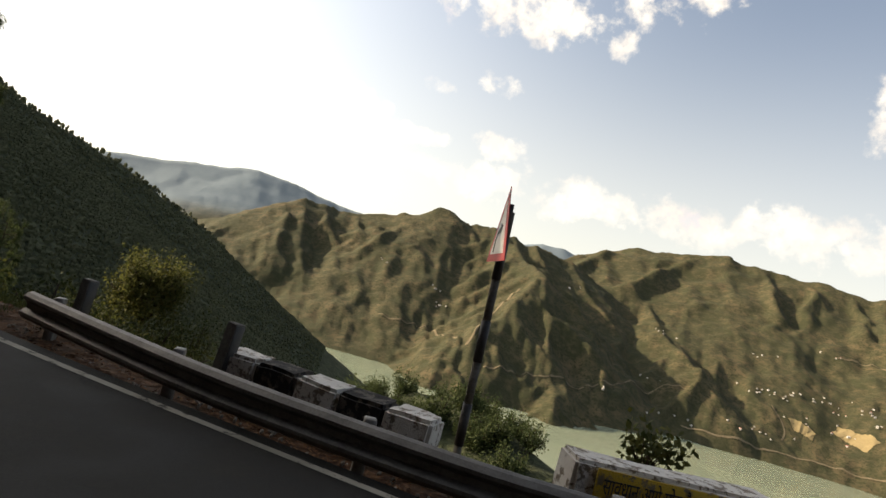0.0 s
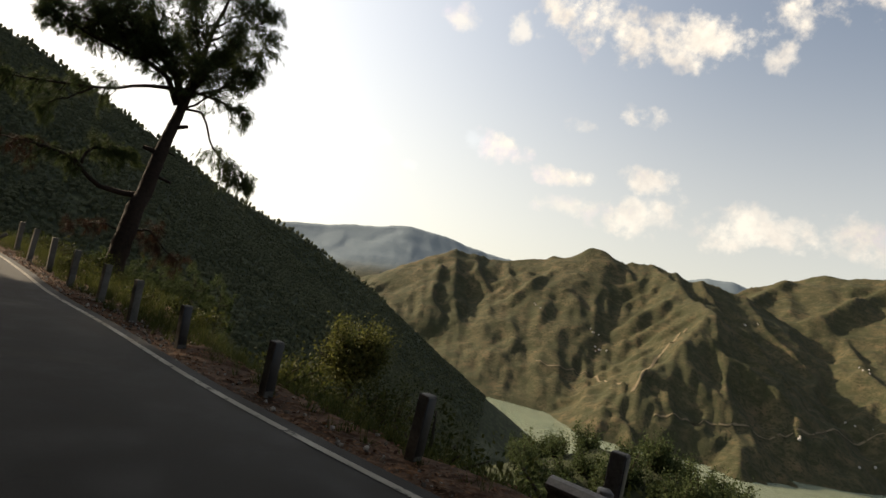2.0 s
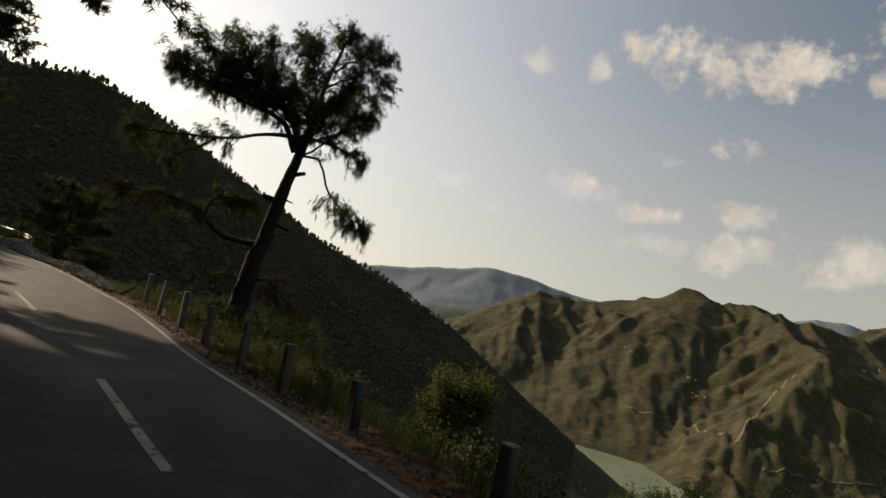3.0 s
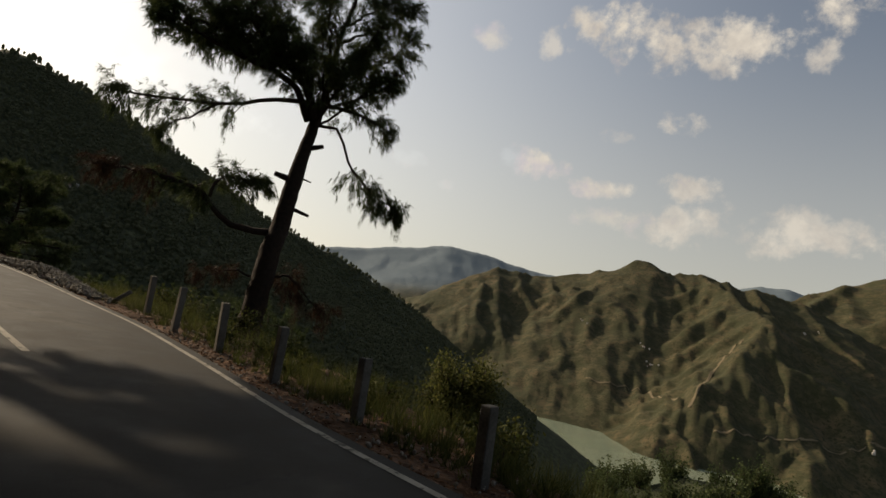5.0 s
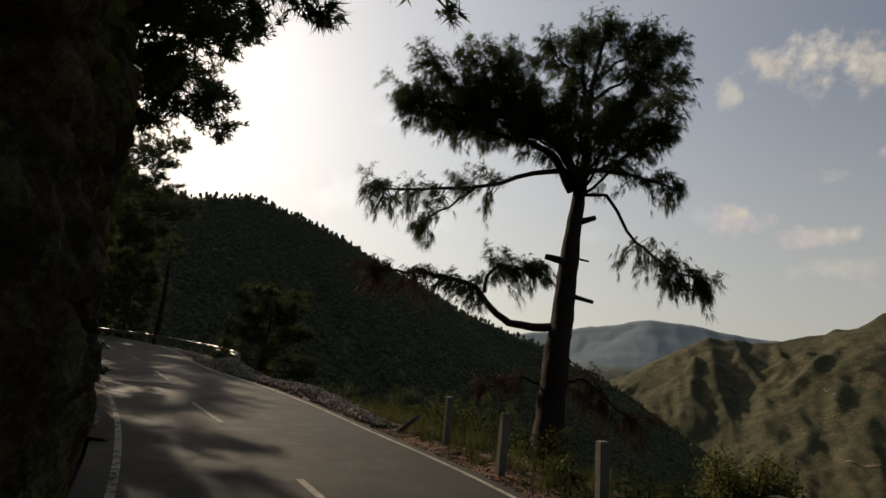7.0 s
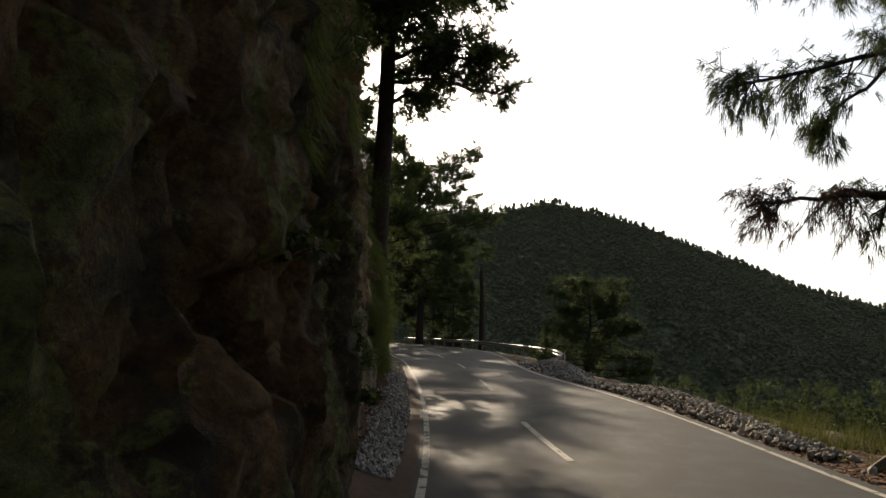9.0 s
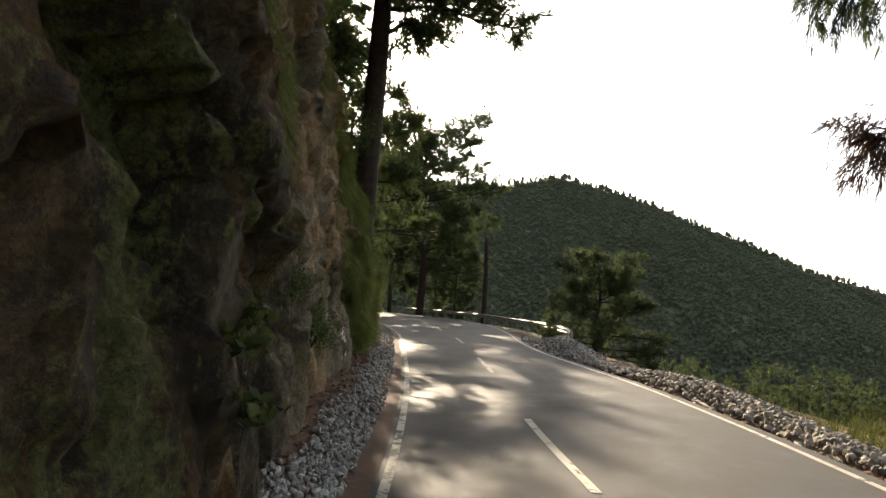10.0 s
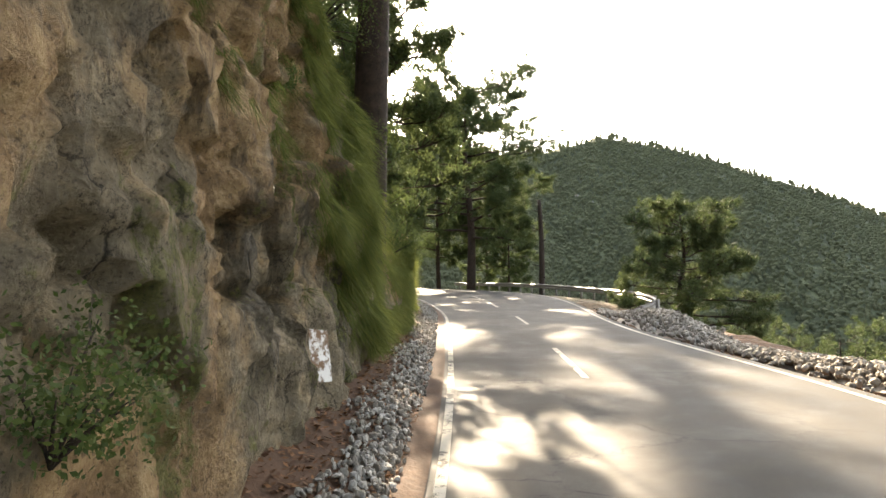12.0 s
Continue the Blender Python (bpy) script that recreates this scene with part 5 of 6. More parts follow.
def build_stones():
    rng = np.random.default_rng(77)
    spots = []
    for _ in range(5000):
        u = 27 + 33 * rng.uniform(0, 1)**1.5
        f = 0.06 + 0.86 * rng.beta(1.4, 1.8) * (0.85 + 0.15 * math.sin(u * 1.7))
        v = float(v_left(u)) - 0.24 - 0.85 * f
        x, y = xy(u, v)
        spots.append((x, y, float(z_road(u)) + 0.02 + 0.42 * (0.10 + 0.607 * f)**1.6 + rng.uniform(0, 0.05), rng.uniform(0.035, 0.085)))
    spots.sort(key=lambda q: q[0]**2 + q[1]**2)
    heap("gravel_strip", "strip of pale broken stones between rock face and road", spots, 300, 100)
    spots = []
    for _ in range(5200):
        u = rng.choice([rng.normal(45, 3.2), rng.uniform(29, 52), rng.normal(36, 2.5)])
        if not 28 < u < 54:
            continue
        hgt = 0.42 * math.exp(-((u - 45) / 3.6)**2) + 0.20 * math.exp(-((u - 36) / 2.8)**2) + 0.10 * math.exp(-((u - 33) / 4)**2)
        w = 0.35 + 1.3 * hgt
        f = rng.normal(0, 0.42)
        v = float(v_right(u)) + 0.40 + w + f * w
        if v < float(v_right(u)) + 0.22:
            continue
        x, y = xy(u, v)
        zz = float(z_road(u)) - 0.05 + hgt * math.exp(-1.6 * f * f) * rng.uniform(0.82, 1.05)
        spots.append((x, y, zz, rng.uniform(0.06, 0.17)))
    spots.sort(key=lambda q: (q[0] + 27)**2 + (q[1] - 23)**2)
    heap("gravel_heap", "heaps of grey road stone along the outer edge", spots, 300, 200)
    # small stones strewn along the outer verge
    spots = []
    for _ in range(900):
        u = rng.uniform(-4, 32)
        d = 0.28 + rng.gamma(1.6, 0.33)
        x, y = xy(u, float(v_right(u)) + d)
        spots.append((x, y, float(own_slope(np.array([x]), np.array([y]))[0]) + 0.01, rng.uniform(0.025, 0.075)))
    heap("verge_stones", "small brown stones strewn along the earth verge", spots, 280, 300)
    # the solid core of the heaps
    us, fs = np.arange(28, 54, 0.25), np.linspace(-1.15, 1.6, 16)
    U, F = np.meshgrid(us, fs, indexing="ij")
    hgt = 0.42 * np.exp(-((U - 45) / 3.6)**2) + 0.20 * np.exp(-((U - 36) / 2.8)**2) + 0.10 * np.exp(-((U - 33) / 4)**2)
    w = 0.35 + 1.3 * hgt
    x, y = xy(U, v_right(U) + 0.40 + w + F * w * 0.8)
    z = z_road(U) - 0.16 + hgt * np.exp(-1.6 * F * F)
    tagged(new("heap_core", grid_mesh("heap_core", np.stack([x, y, z], -1), GRAVEL)), "grey crushed stone at the road edge", "gravel", kind="structure")


# ---- plants ----
def build_grass():
    rng = np.random.default_rng(41)
    g = Geo()
    k = 2600
    u = rng.uniform(-6, 34, k)
    clump = fbm(u * 1.3, u * 0 + 3.0, 3, 9)
    d = 0.75 + rng.gamma(2.0, 0.55, k)
    keep = rng.uniform(0, 1, k) < np.clip(clump * 1.6 - 0.2, 0.15, 1)
    u, d = u[keep], d[keep]
    x, y = xy(u, v_right(u) + d)
    z = own_slope(x, y) - 0.04
    tall = 0.16 + 0.30 * np.clip(d - 0.9, 0, 2.2) / 2.2
    for lo, hi in ((0, 0.22), (0.22, 0.32), (0.32, 0.6)):
        s = (tall >= lo) & (tall < hi)
        if s.any():
            blades(g, rng, np.stack([x, y, z], -1)[s], np.tile((0, 0, 1.0), (int(s.sum()), 1)), 16, (lo + hi) / 2 + 0.1, 0.012, 0.42, -0.1)
    ob = new("grass", g.mesh("grass", GRASS, False))
    tagged(ob, "rough yellow-green grass along the verge", "grass", kind="stuff")
    # dead leaves and needles on the verge
    g, k = Geo(), 15000
    u, d = rng.uniform(-6, 36, k), 0.20 + rng.gamma(1.7, 0.42, k)
    x, y = xy(u, v_right(u) + d)
    c = np.stack([x, y, own_slope(x, y) + np.clip(d, 0, 1) * (fbm(x * 0.9, y * 0.9, 4, 31) - 0.5) * 0.22 + 0.015], -1)
    m = 11000
    fu, ff = rng.uniform(27, 42, m), rng.uniform(0, 0.85, m)
    fx, fy = xy(fu, v_left(fu) - 1.5 + 1.4 * ff)
    fz = z_road(fu) + 0.035 + 0.42 * (1 - ff)**1.6 + (fbm(fx * 1.6, fy * 1.6, 4, 77) - 0.5) * 0.18 * (1 - ff)
    c, k = np.concatenate([c, np.stack([fx, fy, fz], -1)]), k + m
    a, ln = rng.uniform(0, 2 * np.pi, k), rng.uniform(0.012, 0.042, k)[:, None]
    p = np.stack([np.cos(a), np.sin(a), rng.normal(0, 0.25, k)], -1) * ln
    q = np.stack([-np.sin(a), np.cos(a), rng.normal(0, 0.35, k)], -1) * ln * 0.45
    i = np.arange(k) * 4
    g.add(np.stack([c - p, c + q, c + p, c - q], 1).reshape(-1, 3), np.stack([i, i + 1, i + 2, i + 3], 1).tolist())
    tagged(new("leaf_litter", g.mesh("leaf_litter", LITTER, False)), "rusty dead leaves strewn over the earth beside the road", "leaf litter", kind="stuff")
    # hanging grass on the rock face
    g, k = Geo(), 5200
    u = rng.uniform(22, 58, k)
    f = np.where(rng.uniform(0, 1, k) < 0.7, rng.normal(0.98, 0.10, k), rng.uniform(0.2, 1, k))
    patch = fbm(u * 0.8, f * 3.5, 3, 15)
    keep = ((patch > 0.54) & (u > 33)) | ((u > 36) & (patch > 0.42)) | (f > 0.97)
    u, f = u[keep], np.clip(f[keep], 0.1, 1.3)
    x, y, z = rock_point(u, f, 0.03)
    o = np.tile((VX * 0.6, VY * 0.6, 0.35), (len(u), 1))
    blades(g, rng, np.stack([x, y, z], -1), o, 12, 0.24, 0.007, 0.55, 0.65)
    for k in range(140):
        cu = rng.uniform(34, 45) if k % 3 == 0 else rng.uniform(21.5, 41)
        cf = rng.choice([rng.uniform(0.25, 0.95), rng.uniform(0.75, 1.05)])
        if cu < 32 and cf < 0.35:
            continue
        m = int(rng.uniform(25, 70))
        ww, hh = rng.uniform(0.12, 0.32), rng.uniform(0.3, 1.0) / float(rock_top(cu))
        uu = cu + rng.normal(0, ww, m)
        ff = np.clip(cf - hh * rng.uniform(0, 1, m)**1.5, 0.06, 1.2)
        x, y, z = rock_point(uu, ff, 0.02)
        blades(g, rng, np.stack([x, y, z], -1), np.tile((VX * 0.7, VY * 0.7, 0.0), (m, 1)), 16, (0.40 if k % 3 == 0 else 0.22) * rng.uniform(0.7, 1.2), 0.011 if k % 3 == 0 else 0.006, 0.40, 1.0)
    tagged(new("hanging_grass", g.mesh("hanging_grass", FRINGE, False)), "long grass hanging over the rock face", "grass", kind="stuff")


def build_shrubs():
    rng = np.random.default_rng(14)
    # verge bushes
    for u, d, r, h in ((11.0, 2.4, 0.7, 0.8), (13.4, 2.8, 0.9, 1.0), (9.0, 2.6, 1.0, 1.0), (7.0, 2.9, 1.1, 1.1), (16.2, 2.6, 0.6, 0.6), (18.6, 2.2, 0.5, 0.5), (20.6, 1.8, 0.45, 0.45), (22.4, 2.3, 0.6, 0.6), (24.0, 1.7, 0.4, 0.45), (30.0, 3.2, 0.9, 0.8), (27.0, 3.6, 0.8, 0.8)):
        x, y = xy(u, float(v_right(u)) + d)
        shrub("verge_bush", (x, y, float(own_slope(np.array([x]), np.array([y]))[0]) - 0.05), (r, h), int(u * 7), "low yellow-green bush on the road verge", "bush", "bushes on the verge", 0.075, int(1500 * r), None, 10)
    # round tree down the slope
    z = on_ground(-14.2, 54.0)
    shrub("round_tree", (-14.2, 54.0, z), (3.2, 6.2), 3, "small round broad-leaved tree below the road", "tree", "", 0.25, 15000, ROUND_LEAF, 80, trunk=max(1.2, -7.6 - z), loose=0.11)
    for dx, dy, r in ((-1.8, -1.5, 2.6), (1.6, -2.2, 2.8), (4.2, -0.6, 2.4), (-4.6, 0.4, 2.6)):
        z = on_ground(-14.2 + dx, 54.0 + dy)
        shrub("slope_bush", (-14.2 + dx, 54.0 + dy, z), (r, max(1.5, -6.3 - z)), int(40 + dx * 3), "dark leafy bush on the slope below the road", "bush", "bushes round the tree", 0.24, 3200, None, 30, loose=0.16)
    # bush of the rock face
    for u, f, r in ((29.7, 0.12, 0.46), (28.7, 0.17, 0.30), (26.2, 0.45, 0.4), (33.5, 0.6, 0.35), (36.8, 0.9, 0.8), (38.5, 0.8, 0.9), (40.5, 0.7, 0.9), (43.0, 0.7, 0.8), (35.0, 1.0, 0.9), (32.5, 1.0, 1.0), (29.5, 1.0, 1.0), (46.0, 0.7, 0.8)):
        x, y, zz = (float(q[0]) for q in rock_point(np.array([u]), np.array([f]), 0.0))
        shrub("rock_bush", (x, y, zz), (r, r * 1.1), int(u * 10), "green bush growing out of the rock face", "bush", "bushes on the rock face", 0.027, int(6500 * r), ROCK_LEAF, 14, thick=0.012)
    # broad-leaved plants rooted in cracks of the rock
    for u, f, r, seed in ((23.9, 0.22, 0.26, 301), (24.5, 0.29, 0.20, 302), (26.0, 0.14, 0.20, 303), (25.9, 0.11, 0.16, 304), (26.4, 0.15, 0.24, 305)):
        x, y, zz = (float(q[0]) for q in rock_point(np.array([u]), np.array([f]), 0.0))
        shrub("rock_plant", (x + 0.05 * VX, y + 0.05 * VY, zz), (r, r * 0.9), seed, "broad-leaved plant rooted in a crack of the rock", "plant", "plants on the rock face", 0.075, 130, None, 14, thick=0.010)
    # nearly bare sapling on the verge
    x, y = -4.4, 10.7
    shrub("bare_sapling", (x, y, on_ground(x, y)), (0.30, 1.5), 67, "thin nearly leafless sapling on the verge", "sapling", "", 0.05, 40, None, 9, thick=0.012)
    # sapling behind the parapet
    x, y = 3.75, 5.98
    z = on_ground(x, y)
    shrub("sapling", (x, y, z), (0.42, 0.62), 66, "thin leafy sapling behind the parapet", "sapling", "", 0.095, 300, None, 14, trunk=0.12 - z, thick=0.014)


def build_hillside_trees():
    """Pines and bushes below the road."""
    rng = np.random.default_rng(61)
    a = pine("hillside_pine", (0, 0, -900), 9.0, 71, "pine growing on the slope below the road", "pines below the road", crown=0.12, reach=2.3, limbs=22, twigs=7, count=4, width=0.055, needle=0.34, radius=0.15, twig_len=1.2)
    b = shrub("hillside_bush", (0, 0, -900), (2.4, 4.4), 72, "dense broad-leaved bush on the slope below the road", "bush", "bushes below the road", 0.24, 6500, NEEDLE, 44, trunk=0.8, loose=0.15)
    c = shrub("knoll_tree", (0, 0, -900), (2.3, 5.2), 73, "dark leafy tree on the knoll below the road", "tree", "trees on the knoll", 0.34, 1900, NEEDLE, 36, trunk=1.6, loose=0.13)
    k = 0
    while k < 56:
        az, r = rng.uniform(-29, -9), rng.uniform(98, 146)
        x, y = OX - r * math.sin(radians(az)), OY + r * math.cos(radians(az))
        sc = rng.uniform(1.0, 1.6)
        m = pose(x, y, on_ground(x, y) - 2.4 * sc, 0, 0, rng.uniform(0, 360)) @ Matrix.Diagonal((sc, sc, sc * rng.uniform(0.9, 1.2), 1))
        if k == 0:
            c.matrix_basis = m
        else:
            copy_thing(c, Matrix()).matrix_basis = m
        k += 1
    spots = []
    for az, r in ((-10, 52), (-8, 60), (-5, 64), (-2, 58), (2, 66), (5, 70)):
        spots.append((b, az, r, -13.5))
    for az, r in ((33, 62), (31, 58), (29.5, 66), (28, 60), (26.5, 68), (25, 62), (23, 70), (21.5, 64), (20, 72), (18, 66), (36, 70), (34.5, 76), (16, 74)):
        spots.append((a, az, r, -4.2 + rng.uniform(-0.8, 0.5)))
    used = set()
    for src, az, r, el in spots:
        ex, ey = (0, 0) if az < 8 else (-21.5, 14.8)
        x, y = ex - r * math.sin(radians(az)), ey + r * math.cos(radians(az))
        g = on_ground(x, y)
        top = 1.5 + r * math.tan(radians(el + rng.uniform(-0.5, 0.4)))
        h = 9.0 if src is a else 5.2
        s = min(2.4, max(0.35, (top - g) / h))
        m = pose(x, y, g, 0, 0, rng.uniform(0, 360)) @ Matrix.Diagonal((min(s, 1.25), min(s, 1.25), s, 1))
        if src.name not in used:
            used.add(src.name)
            src.matrix_basis = m
        else:
            c = copy_thing(src, Matrix())
            c.matrix_basis = m


def far_woods():
    """Trees of the wooded hill across the hollow."""
    rng = np.random.default_rng(90)
    k = 2400
    az = rng.uniform(-2, 74, k)
    pts = RIDGES[-1][0]
    raz = np.degrees(np.arctan2(-(pts[:, 0] - OX), pts[:, 1] - OY))[::-1]
    rr = np.hypot(pts[:, 0] - OX, pts[:, 1] - OY)[::-1]
    crest_r = np.interp(az, raz, rr)
    r = np.where(rng.uniform(0, 1, k) < 0.60, crest_r + rng.normal(0, 10, k), crest_r - 560 * rng.uniform(0, 1, k)**1.2)
    x, y = OX - r * np.sin(np.radians(az)), OY + r * np.cos(np.radians(az))
    z = height(x, y)
    ok = (z > LAKE_Z + 2) & (r > 150) & (np.abs(r - crest_r) < 30)
    x, y, z, r = x[ok], y[ok], z[ok], r[ok]
    # the face of the hill below its crest
    m = 42000
    fa = rng.uniform(-2, 74, m)
    fr = np.interp(fa, raz, rr) * (0.22 + 0.76 * rng.uniform(0, 1, m)**0.75)
    fx, fy = OX - fr * np.sin(np.radians(fa)), OY + fr * np.cos(np.radians(fa))
    fz = height(fx, fy)
    keep = (fz > LAKE_Z + 2) & (fr > 170) & (fbm(fx / 45, fy / 45, 3, 91) > 0.12)
    top = np.concatenate([np.ones(len(x), bool), np.zeros(int(keep.sum()), bool)])
    x, y, z = np.concatenate([x, fx[keep]]), np.concatenate([y, fy[keep]]), np.concatenate([z, fz[keep]])
    k = len(x)
    h = np.where(top, 2.0 + 6.0 * rng.uniform(0, 1, k)**1.8, rng.uniform(1.5, 4.0, k))
    w = h * np.where(top, rng.uniform(0.28, 0.46, k), rng.uniform(0.42, 0.68, k))
    sides = 4
    ang = np.linspace(0, 2 * np.pi, sides, endpoint=False)
    levels = ((0.10, 0.75), (0.74, 0.92))
    rings = []
    for f, q in levels:
        rad = w[:, None] * q * rng.uniform(0.7, 1.3, (k, sides))
        rings.append(np.stack([x[:, None] + rad * np.cos(ang), y[:, None] + rad * np.sin(ang), (z + h * f - 0.6)[:, None] + rng.normal(0, 0.07, (k, sides)) * h[:, None]], -1))
    tip = np.stack([x, y, z + h], -1)[:, None]
    v = np.concatenate(rings + [tip], 1)
    per = sides * len(levels) + 1
    f1 = [(i * sides + j, i * sides + (j + 1) % sides, (i + 1) * sides + (j + 1) % sides, (i + 1) * sides + j) for i in range(len(levels) - 1) for j in range(sides)]
    f2 = [((len(levels) - 1) * sides + j, (len(levels) - 1) * sides + (j + 1) % sides, per - 1) for j in range(sides)]
    me = bpy.data.meshes.new("far_woods")
    off = np.arange(k) * per
    quads = (np.array(f1)[None] + off[:, None, None]).reshape(-1, 4).tolist()
    tris = (np.array(f2)[None] + off[:, None, None]).reshape(-1, 3).tolist()
    me.from_pydata(v.reshape(-1, 3).tolist(), [], quads + tris)
    me.materials.append(FAR_TREE)
    me.update()
    tagged(new("far_woods", me), "dark woods covering the hill across the hollow", "woods", kind="stuff")


def far_tree_material():
    """Backlit canopy that lets some light through."""
    m, n, b = material("far_trees", 0.9)
    p = where(n)
    f = n.math("MULTIPLY_ADD", n.noise(p, 0.5, 5.0, 0.7), 0.6, n.math("MULTIPLY", n.noise(p, 0.02, 5.0), 0.4))
    tone = n.ramp(f, [(0.35, (0.100, 0.110, 0.064)), (0.65, (0.165, 0.172, 0.100))])
    n.put(b.inputs["Base Color"], tone)
    glow = n.add("ShaderNodeBsdfTranslucent")
    n.put(glow.inputs[0], tone)
    both = n.add("ShaderNodeMixShader")
    both.inputs[0].default_value = 0.5
    n.put(both.inputs[1], b.outputs[0])
    n.put(both.inputs[2], glow.outputs[0])
    n.put(m.node_tree.nodes["Material Output"].inputs[0], both.outputs[0])
    bumped(n, b, n.noise(p, 0.7, 5.0, 0.7), 1.0, 1.6)
    return m


FAR_TREE = far_tree_material()


# ---- villages, tracks and scars of the far mountains ----
def meet(az, el, r0=1000.0, r1=3400.0):
    """Where a line of sight meets the mountains."""
    r = np.arange(r0, r1, 6.0)
    x, y = OX - r * math.sin(radians(az)), OY + r * math.cos(radians(az))
    over = np.nonzero(np.maximum(height(x, y), LAKE_Z) >= 1.5 + r * math.tan(radians(el)))[0]
    i = over[0] if len(over) else len(r) - 1
    return float(x[i]), float(y[i]), float(height(x[i:i + 1], y[i:i + 1])[0])


def build_houses():
    rng = np.random.default_rng(33)
    wall = plain("house_wall", (0.30, 0.27, 0.24), (0.52, 0.49, 0.44), 0.3, 0.9)
    tin = plain("house_roof", (0.34, 0.32, 0.31), (0.55, 0.52, 0.50), 0.4, 0.6)
    red = plain("house_roof_red", (0.40, 0.14, 0.11), (0.52, 0.22, 0.17), 0.4, 0.7)
    dark = plain("house_window", (0.03, 0.03, 0.03), (0.06, 0.06, 0.06), 1.0, 0.3)

    def house(roof_mat, tall, label):
        ob = thing("house", (0, 0, -900), label, "house", "houses across the lake")
        g = Geo()
        g.box((0, 0, tall / 2 - 1.5), (9, 6.5, tall + 3))
        part("wall", g, wall, ob, "", False)
        g = Geo()
        t = tall
        g.add([(-5, -3.8, t), (5, -3.8, t), (5, 3.8, t), (-5, 3.8, t), (-5, 0, t + 1.8), (5, 0, t + 1.8)], [(0, 1, 5, 4), (2, 3, 4, 5), (0, 4, 3), (1, 2, 5), (3, 2, 1, 0)])
        part("roof", g, roof_mat, ob, "", False)
        for x in (-3, 0, 3):
            for s in (-1, 1):
                g = Geo()
                g.box((x, s * 3.27, tall * 0.55), (1.1, 0.08, 1.3))
                part("window", g, dark, ob, "", False)
        return ob
    kinds = [house(tin, 3.4, "white house with a grey sheet roof"), house(red, 5.6, "white house with a red roof"), house(tin, 6.2, "tall white house with a grey roof")]
    placed = [False] * 3
    sites = []
    for az, el, k, sa, se in ((-40.5, -1.5, 12, 1.2, 0.25), (-43.5, -1.2, 14, 1.4, 0.3), (-48, -1.3, 22, 1.8, 0.4), (-45.5, -3.0, 10, 2.0, 0.5), (-40.5, -4.6, 8, 1.6, 0.25), (-35, -5.9, 5, 1.0, 0.2), (-51, -3.4, 6, 2.0, 0.4), (-31.5, 1.2, 5, 0.5, 0.12), (-31.3, -3.1, 3, 0.5, 0.08), (-11.5, -1.9, 5, 0.35, 0.15), (-5.2, 1.0, 4, 0.7, 0.15), (-10.6, -0.3, 4, 0.4, 0.15), (-44.4, 2.6, 3, 0.6, 0.15), (-40.1, 1.5, 4, 0.5, 0.3), (-22.7, 3.1, 4, 0.8, 0.1), (-27.5, -5.2, 2, 0.4, 0.05)):
        for _ in range(k):
            sites.append((az + rng.normal(0, sa), el + rng.normal(0, se), 1000.0))
    for az, el, k in ((49.0, 8.0, 4), (41.5, 4.3, 2), (12.0, -3.2, 1), (36.5, 5.0, 1)):
        for _ in range(k):
            sites.append((az + rng.normal(0, 0.7), el + rng.normal(0, 0.12), 300.0))
    for az, el, r0 in sites:
        x, y, z = meet(az, el, r0)
        if z < LAKE_Z + 1:
            continue
        j = int(rng.choice([0, 0, 0, 1, 2]))
        s = rng.uniform(0.38, 0.66) * (0.5 if r0 < 500 else 1.0)
        m = pose(x, y, z, 0, 0, rng.uniform(0, 360)) @ Matrix.Scale(s, 4)
        if not placed[j]:
            placed[j] = True
            kinds[j].matrix_basis = m
        else:
            copy_thing(kinds[j], Matrix()).matrix_basis = m


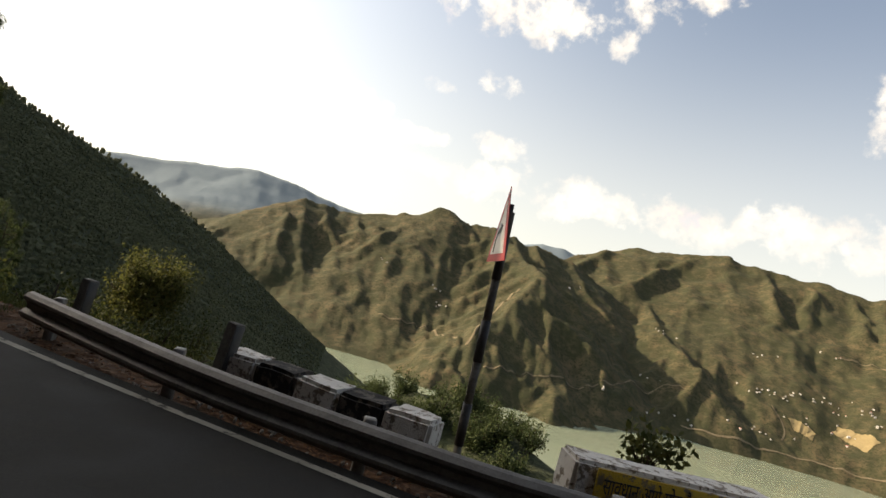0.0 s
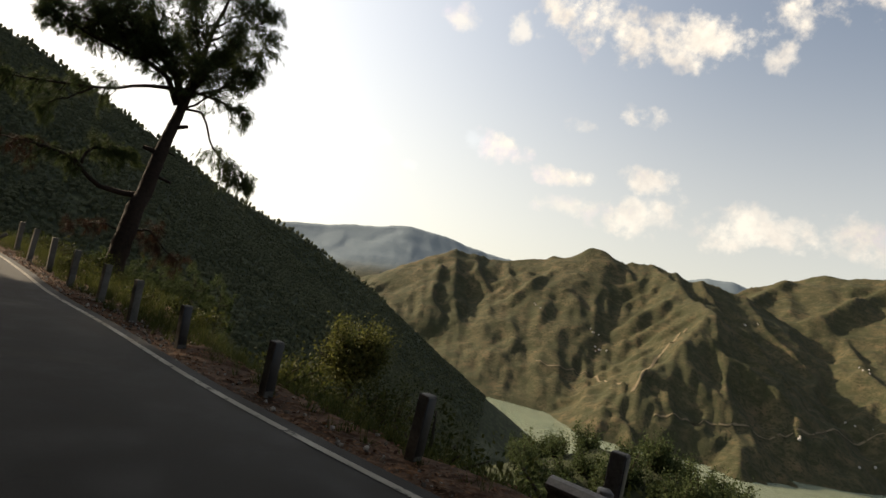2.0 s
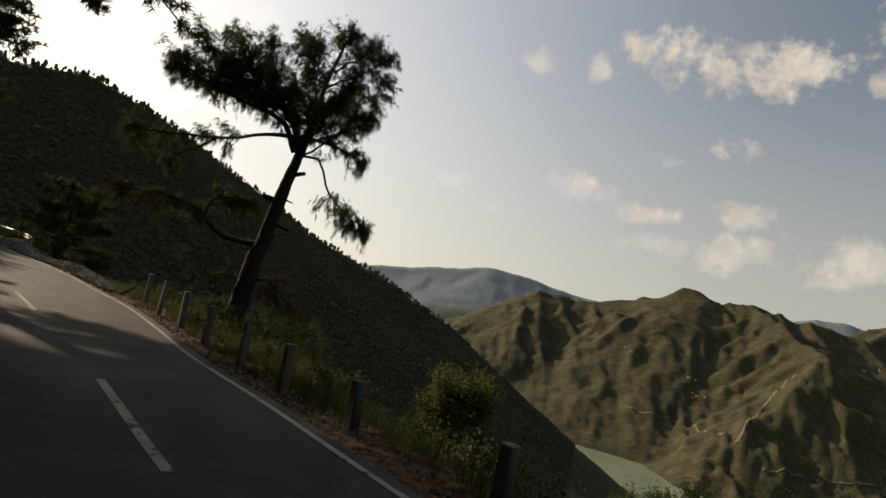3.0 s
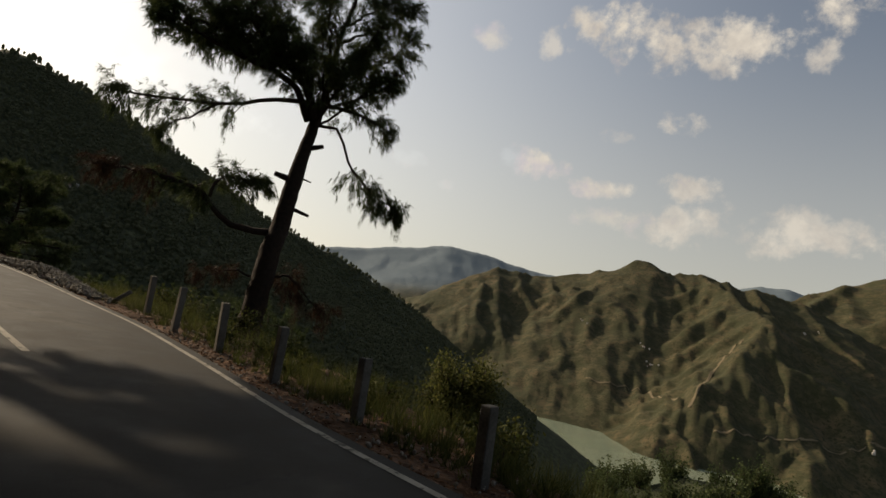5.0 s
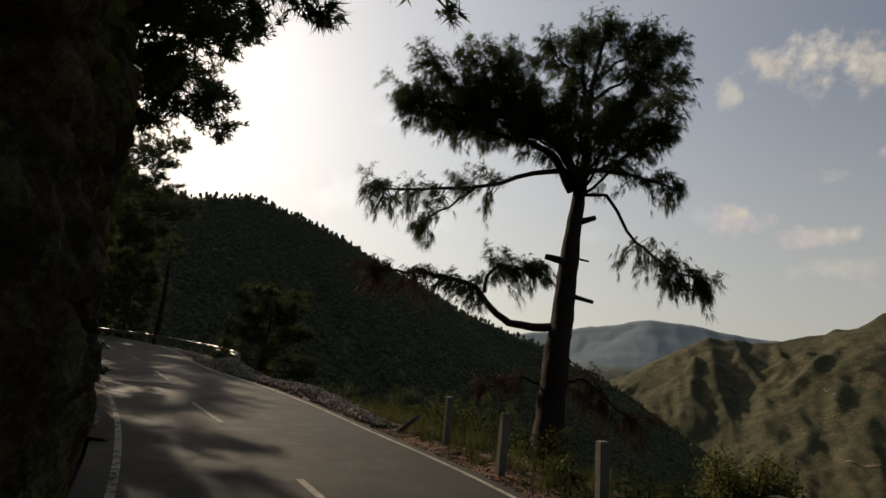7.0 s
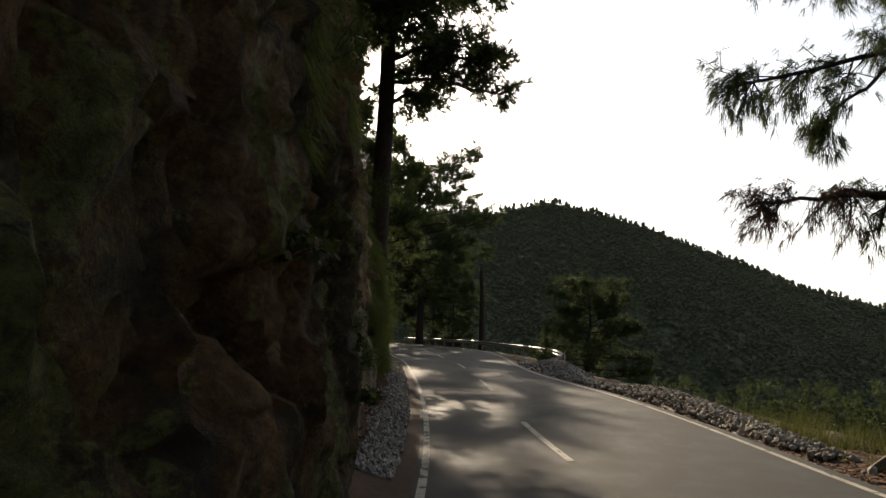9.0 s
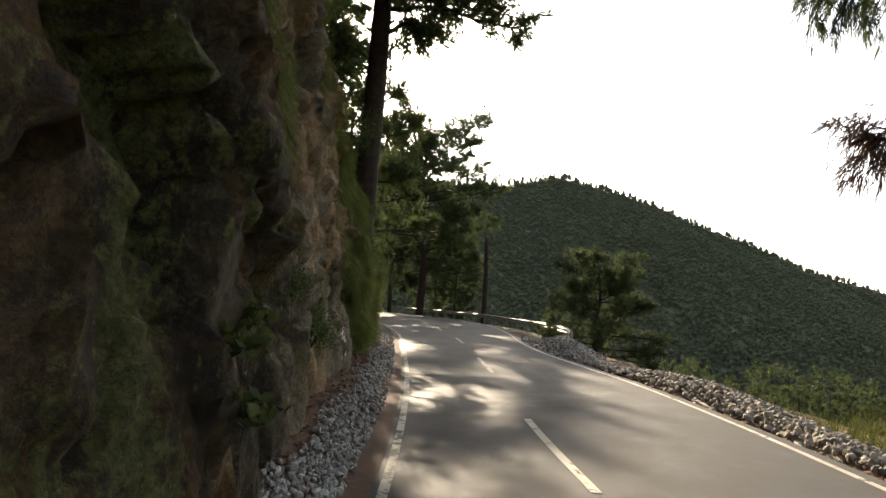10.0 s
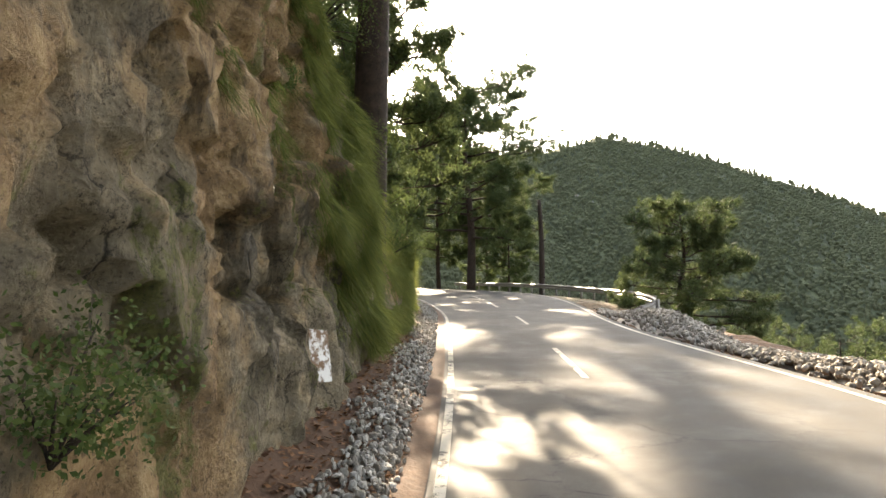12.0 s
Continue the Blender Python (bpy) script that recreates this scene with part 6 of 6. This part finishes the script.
def ribbon(name, sights, width, mat, label, category):
    """A track or scar draped over the mountainside along lines of sight."""
    q = bend([(a, e, 0) for a, e in sights], 60)
    p = np.array([meet(a, e) for a, e, _ in q])
    x = np.convolve(np.pad(p[:, 0], 6, mode="edge"), np.ones(13) / 13, "valid")
    y = np.convolve(np.pad(p[:, 1], 6, mode="edge"), np.ones(13) / 13, "valid")
    t = np.stack([np.gradient(x), np.gradient(y)], -1)
    t /= np.linalg.norm(t, axis=1, keepdims=True) + 1e-9
    f = np.linspace(-0.5, 0.5, 5)
    wv = width * (0.8 + 0.5 * fbm(np.arange(60) * 0.3, np.zeros(60), 3, 5))
    X = x[:, None] - t[:, 1:2] * f * wv[:, None]
    Y = y[:, None] + t[:, 0:1] * f * wv[:, None]
    Z = height(X, Y) + 1.3
    tagged(new(name, grid_mesh(name, np.stack([X, Y, Z], -1), mat)), label, category, kind="structure")


def build_tracks():
    pale = plain("pale_earth", (0.10, 0.080, 0.050), (0.20, 0.16, 0.10), 0.05, 0.95, 0.0, 0.4, 0.5)
    straw = plain("stubble_field", (0.19, 0.145, 0.07), (0.29, 0.225, 0.115), 0.02, 0.95, 0.0, 0.3, 0.3)
    ribbon("mountain_track", [(-5.5, -4.2), (-7.5, -4.3), (-9.5, -4.2), (-11.1, -4.4), (-14.1, -4.5)], 4, pale, "pale dirt road cut across the mountainside", "track")
    ribbon("mountain_track", [(-16.5, -6.5), (-19.3, -6.1), (-23, -5.8), (-27.5, -5.2), (-31.3, -3.5), (-35.6, -2.9)], 3.5, pale, "pale dirt road cut across the mountainside", "track")
    ribbon("landslide_scar", [(-18.3, 1.9), (-17.4, 0.6), (-16.7, -0.6), (-15.6, -2.6), (-14.6, -5.2)], 6, pale, "pale landslide scar below a ridge", "scar")
    ribbon("mountain_track", [(-41.0, -2.4), (-41.8, -3.2), (-42.4, -4.2), (-42.3, -5.0)], 4, pale, "pale track through the village", "track")
    ribbon("mountain_track", [(-44.5, 2.6), (-47, 2.7), (-49.5, 2.2), (-51.5, 1.4)], 6, pale, "pale track high on the mountain", "track")
    ribbon("stubble_field", [(-49.5, -2.3), (-51.0, -2.5), (-53.5, -2.6)], 90, straw, "yellow stubble fields beside the village", "field")
    ribbon("stubble_field", [(-45.6, -2.9), (-46.8, -3.1), (-48.2, -3.3)], 46, straw, "yellow stubble fields beside the village", "field")
    ribbon("stubble_field", [(-42.6, -3.4), (-43.6, -3.6), (-44.4, -3.9)], 34, straw, "yellow stubble fields beside the village", "field")
    ribbon("lake_shore", [(-34.5, -6.35), (-38, -6.15), (-42, -5.95), (-47, -5.6), (-54, -5.1)], 5, pale, "pale dry shore of the lake", "shore")


build_old_pine()
build_pines()
build_dead_trunk()
build_rails()
build_posts()
build_parapet()
build_sign()
build_grass()
build_shrubs()
build_hillside_trees()
far_woods()
build_houses()
build_tracks()
build_stones()
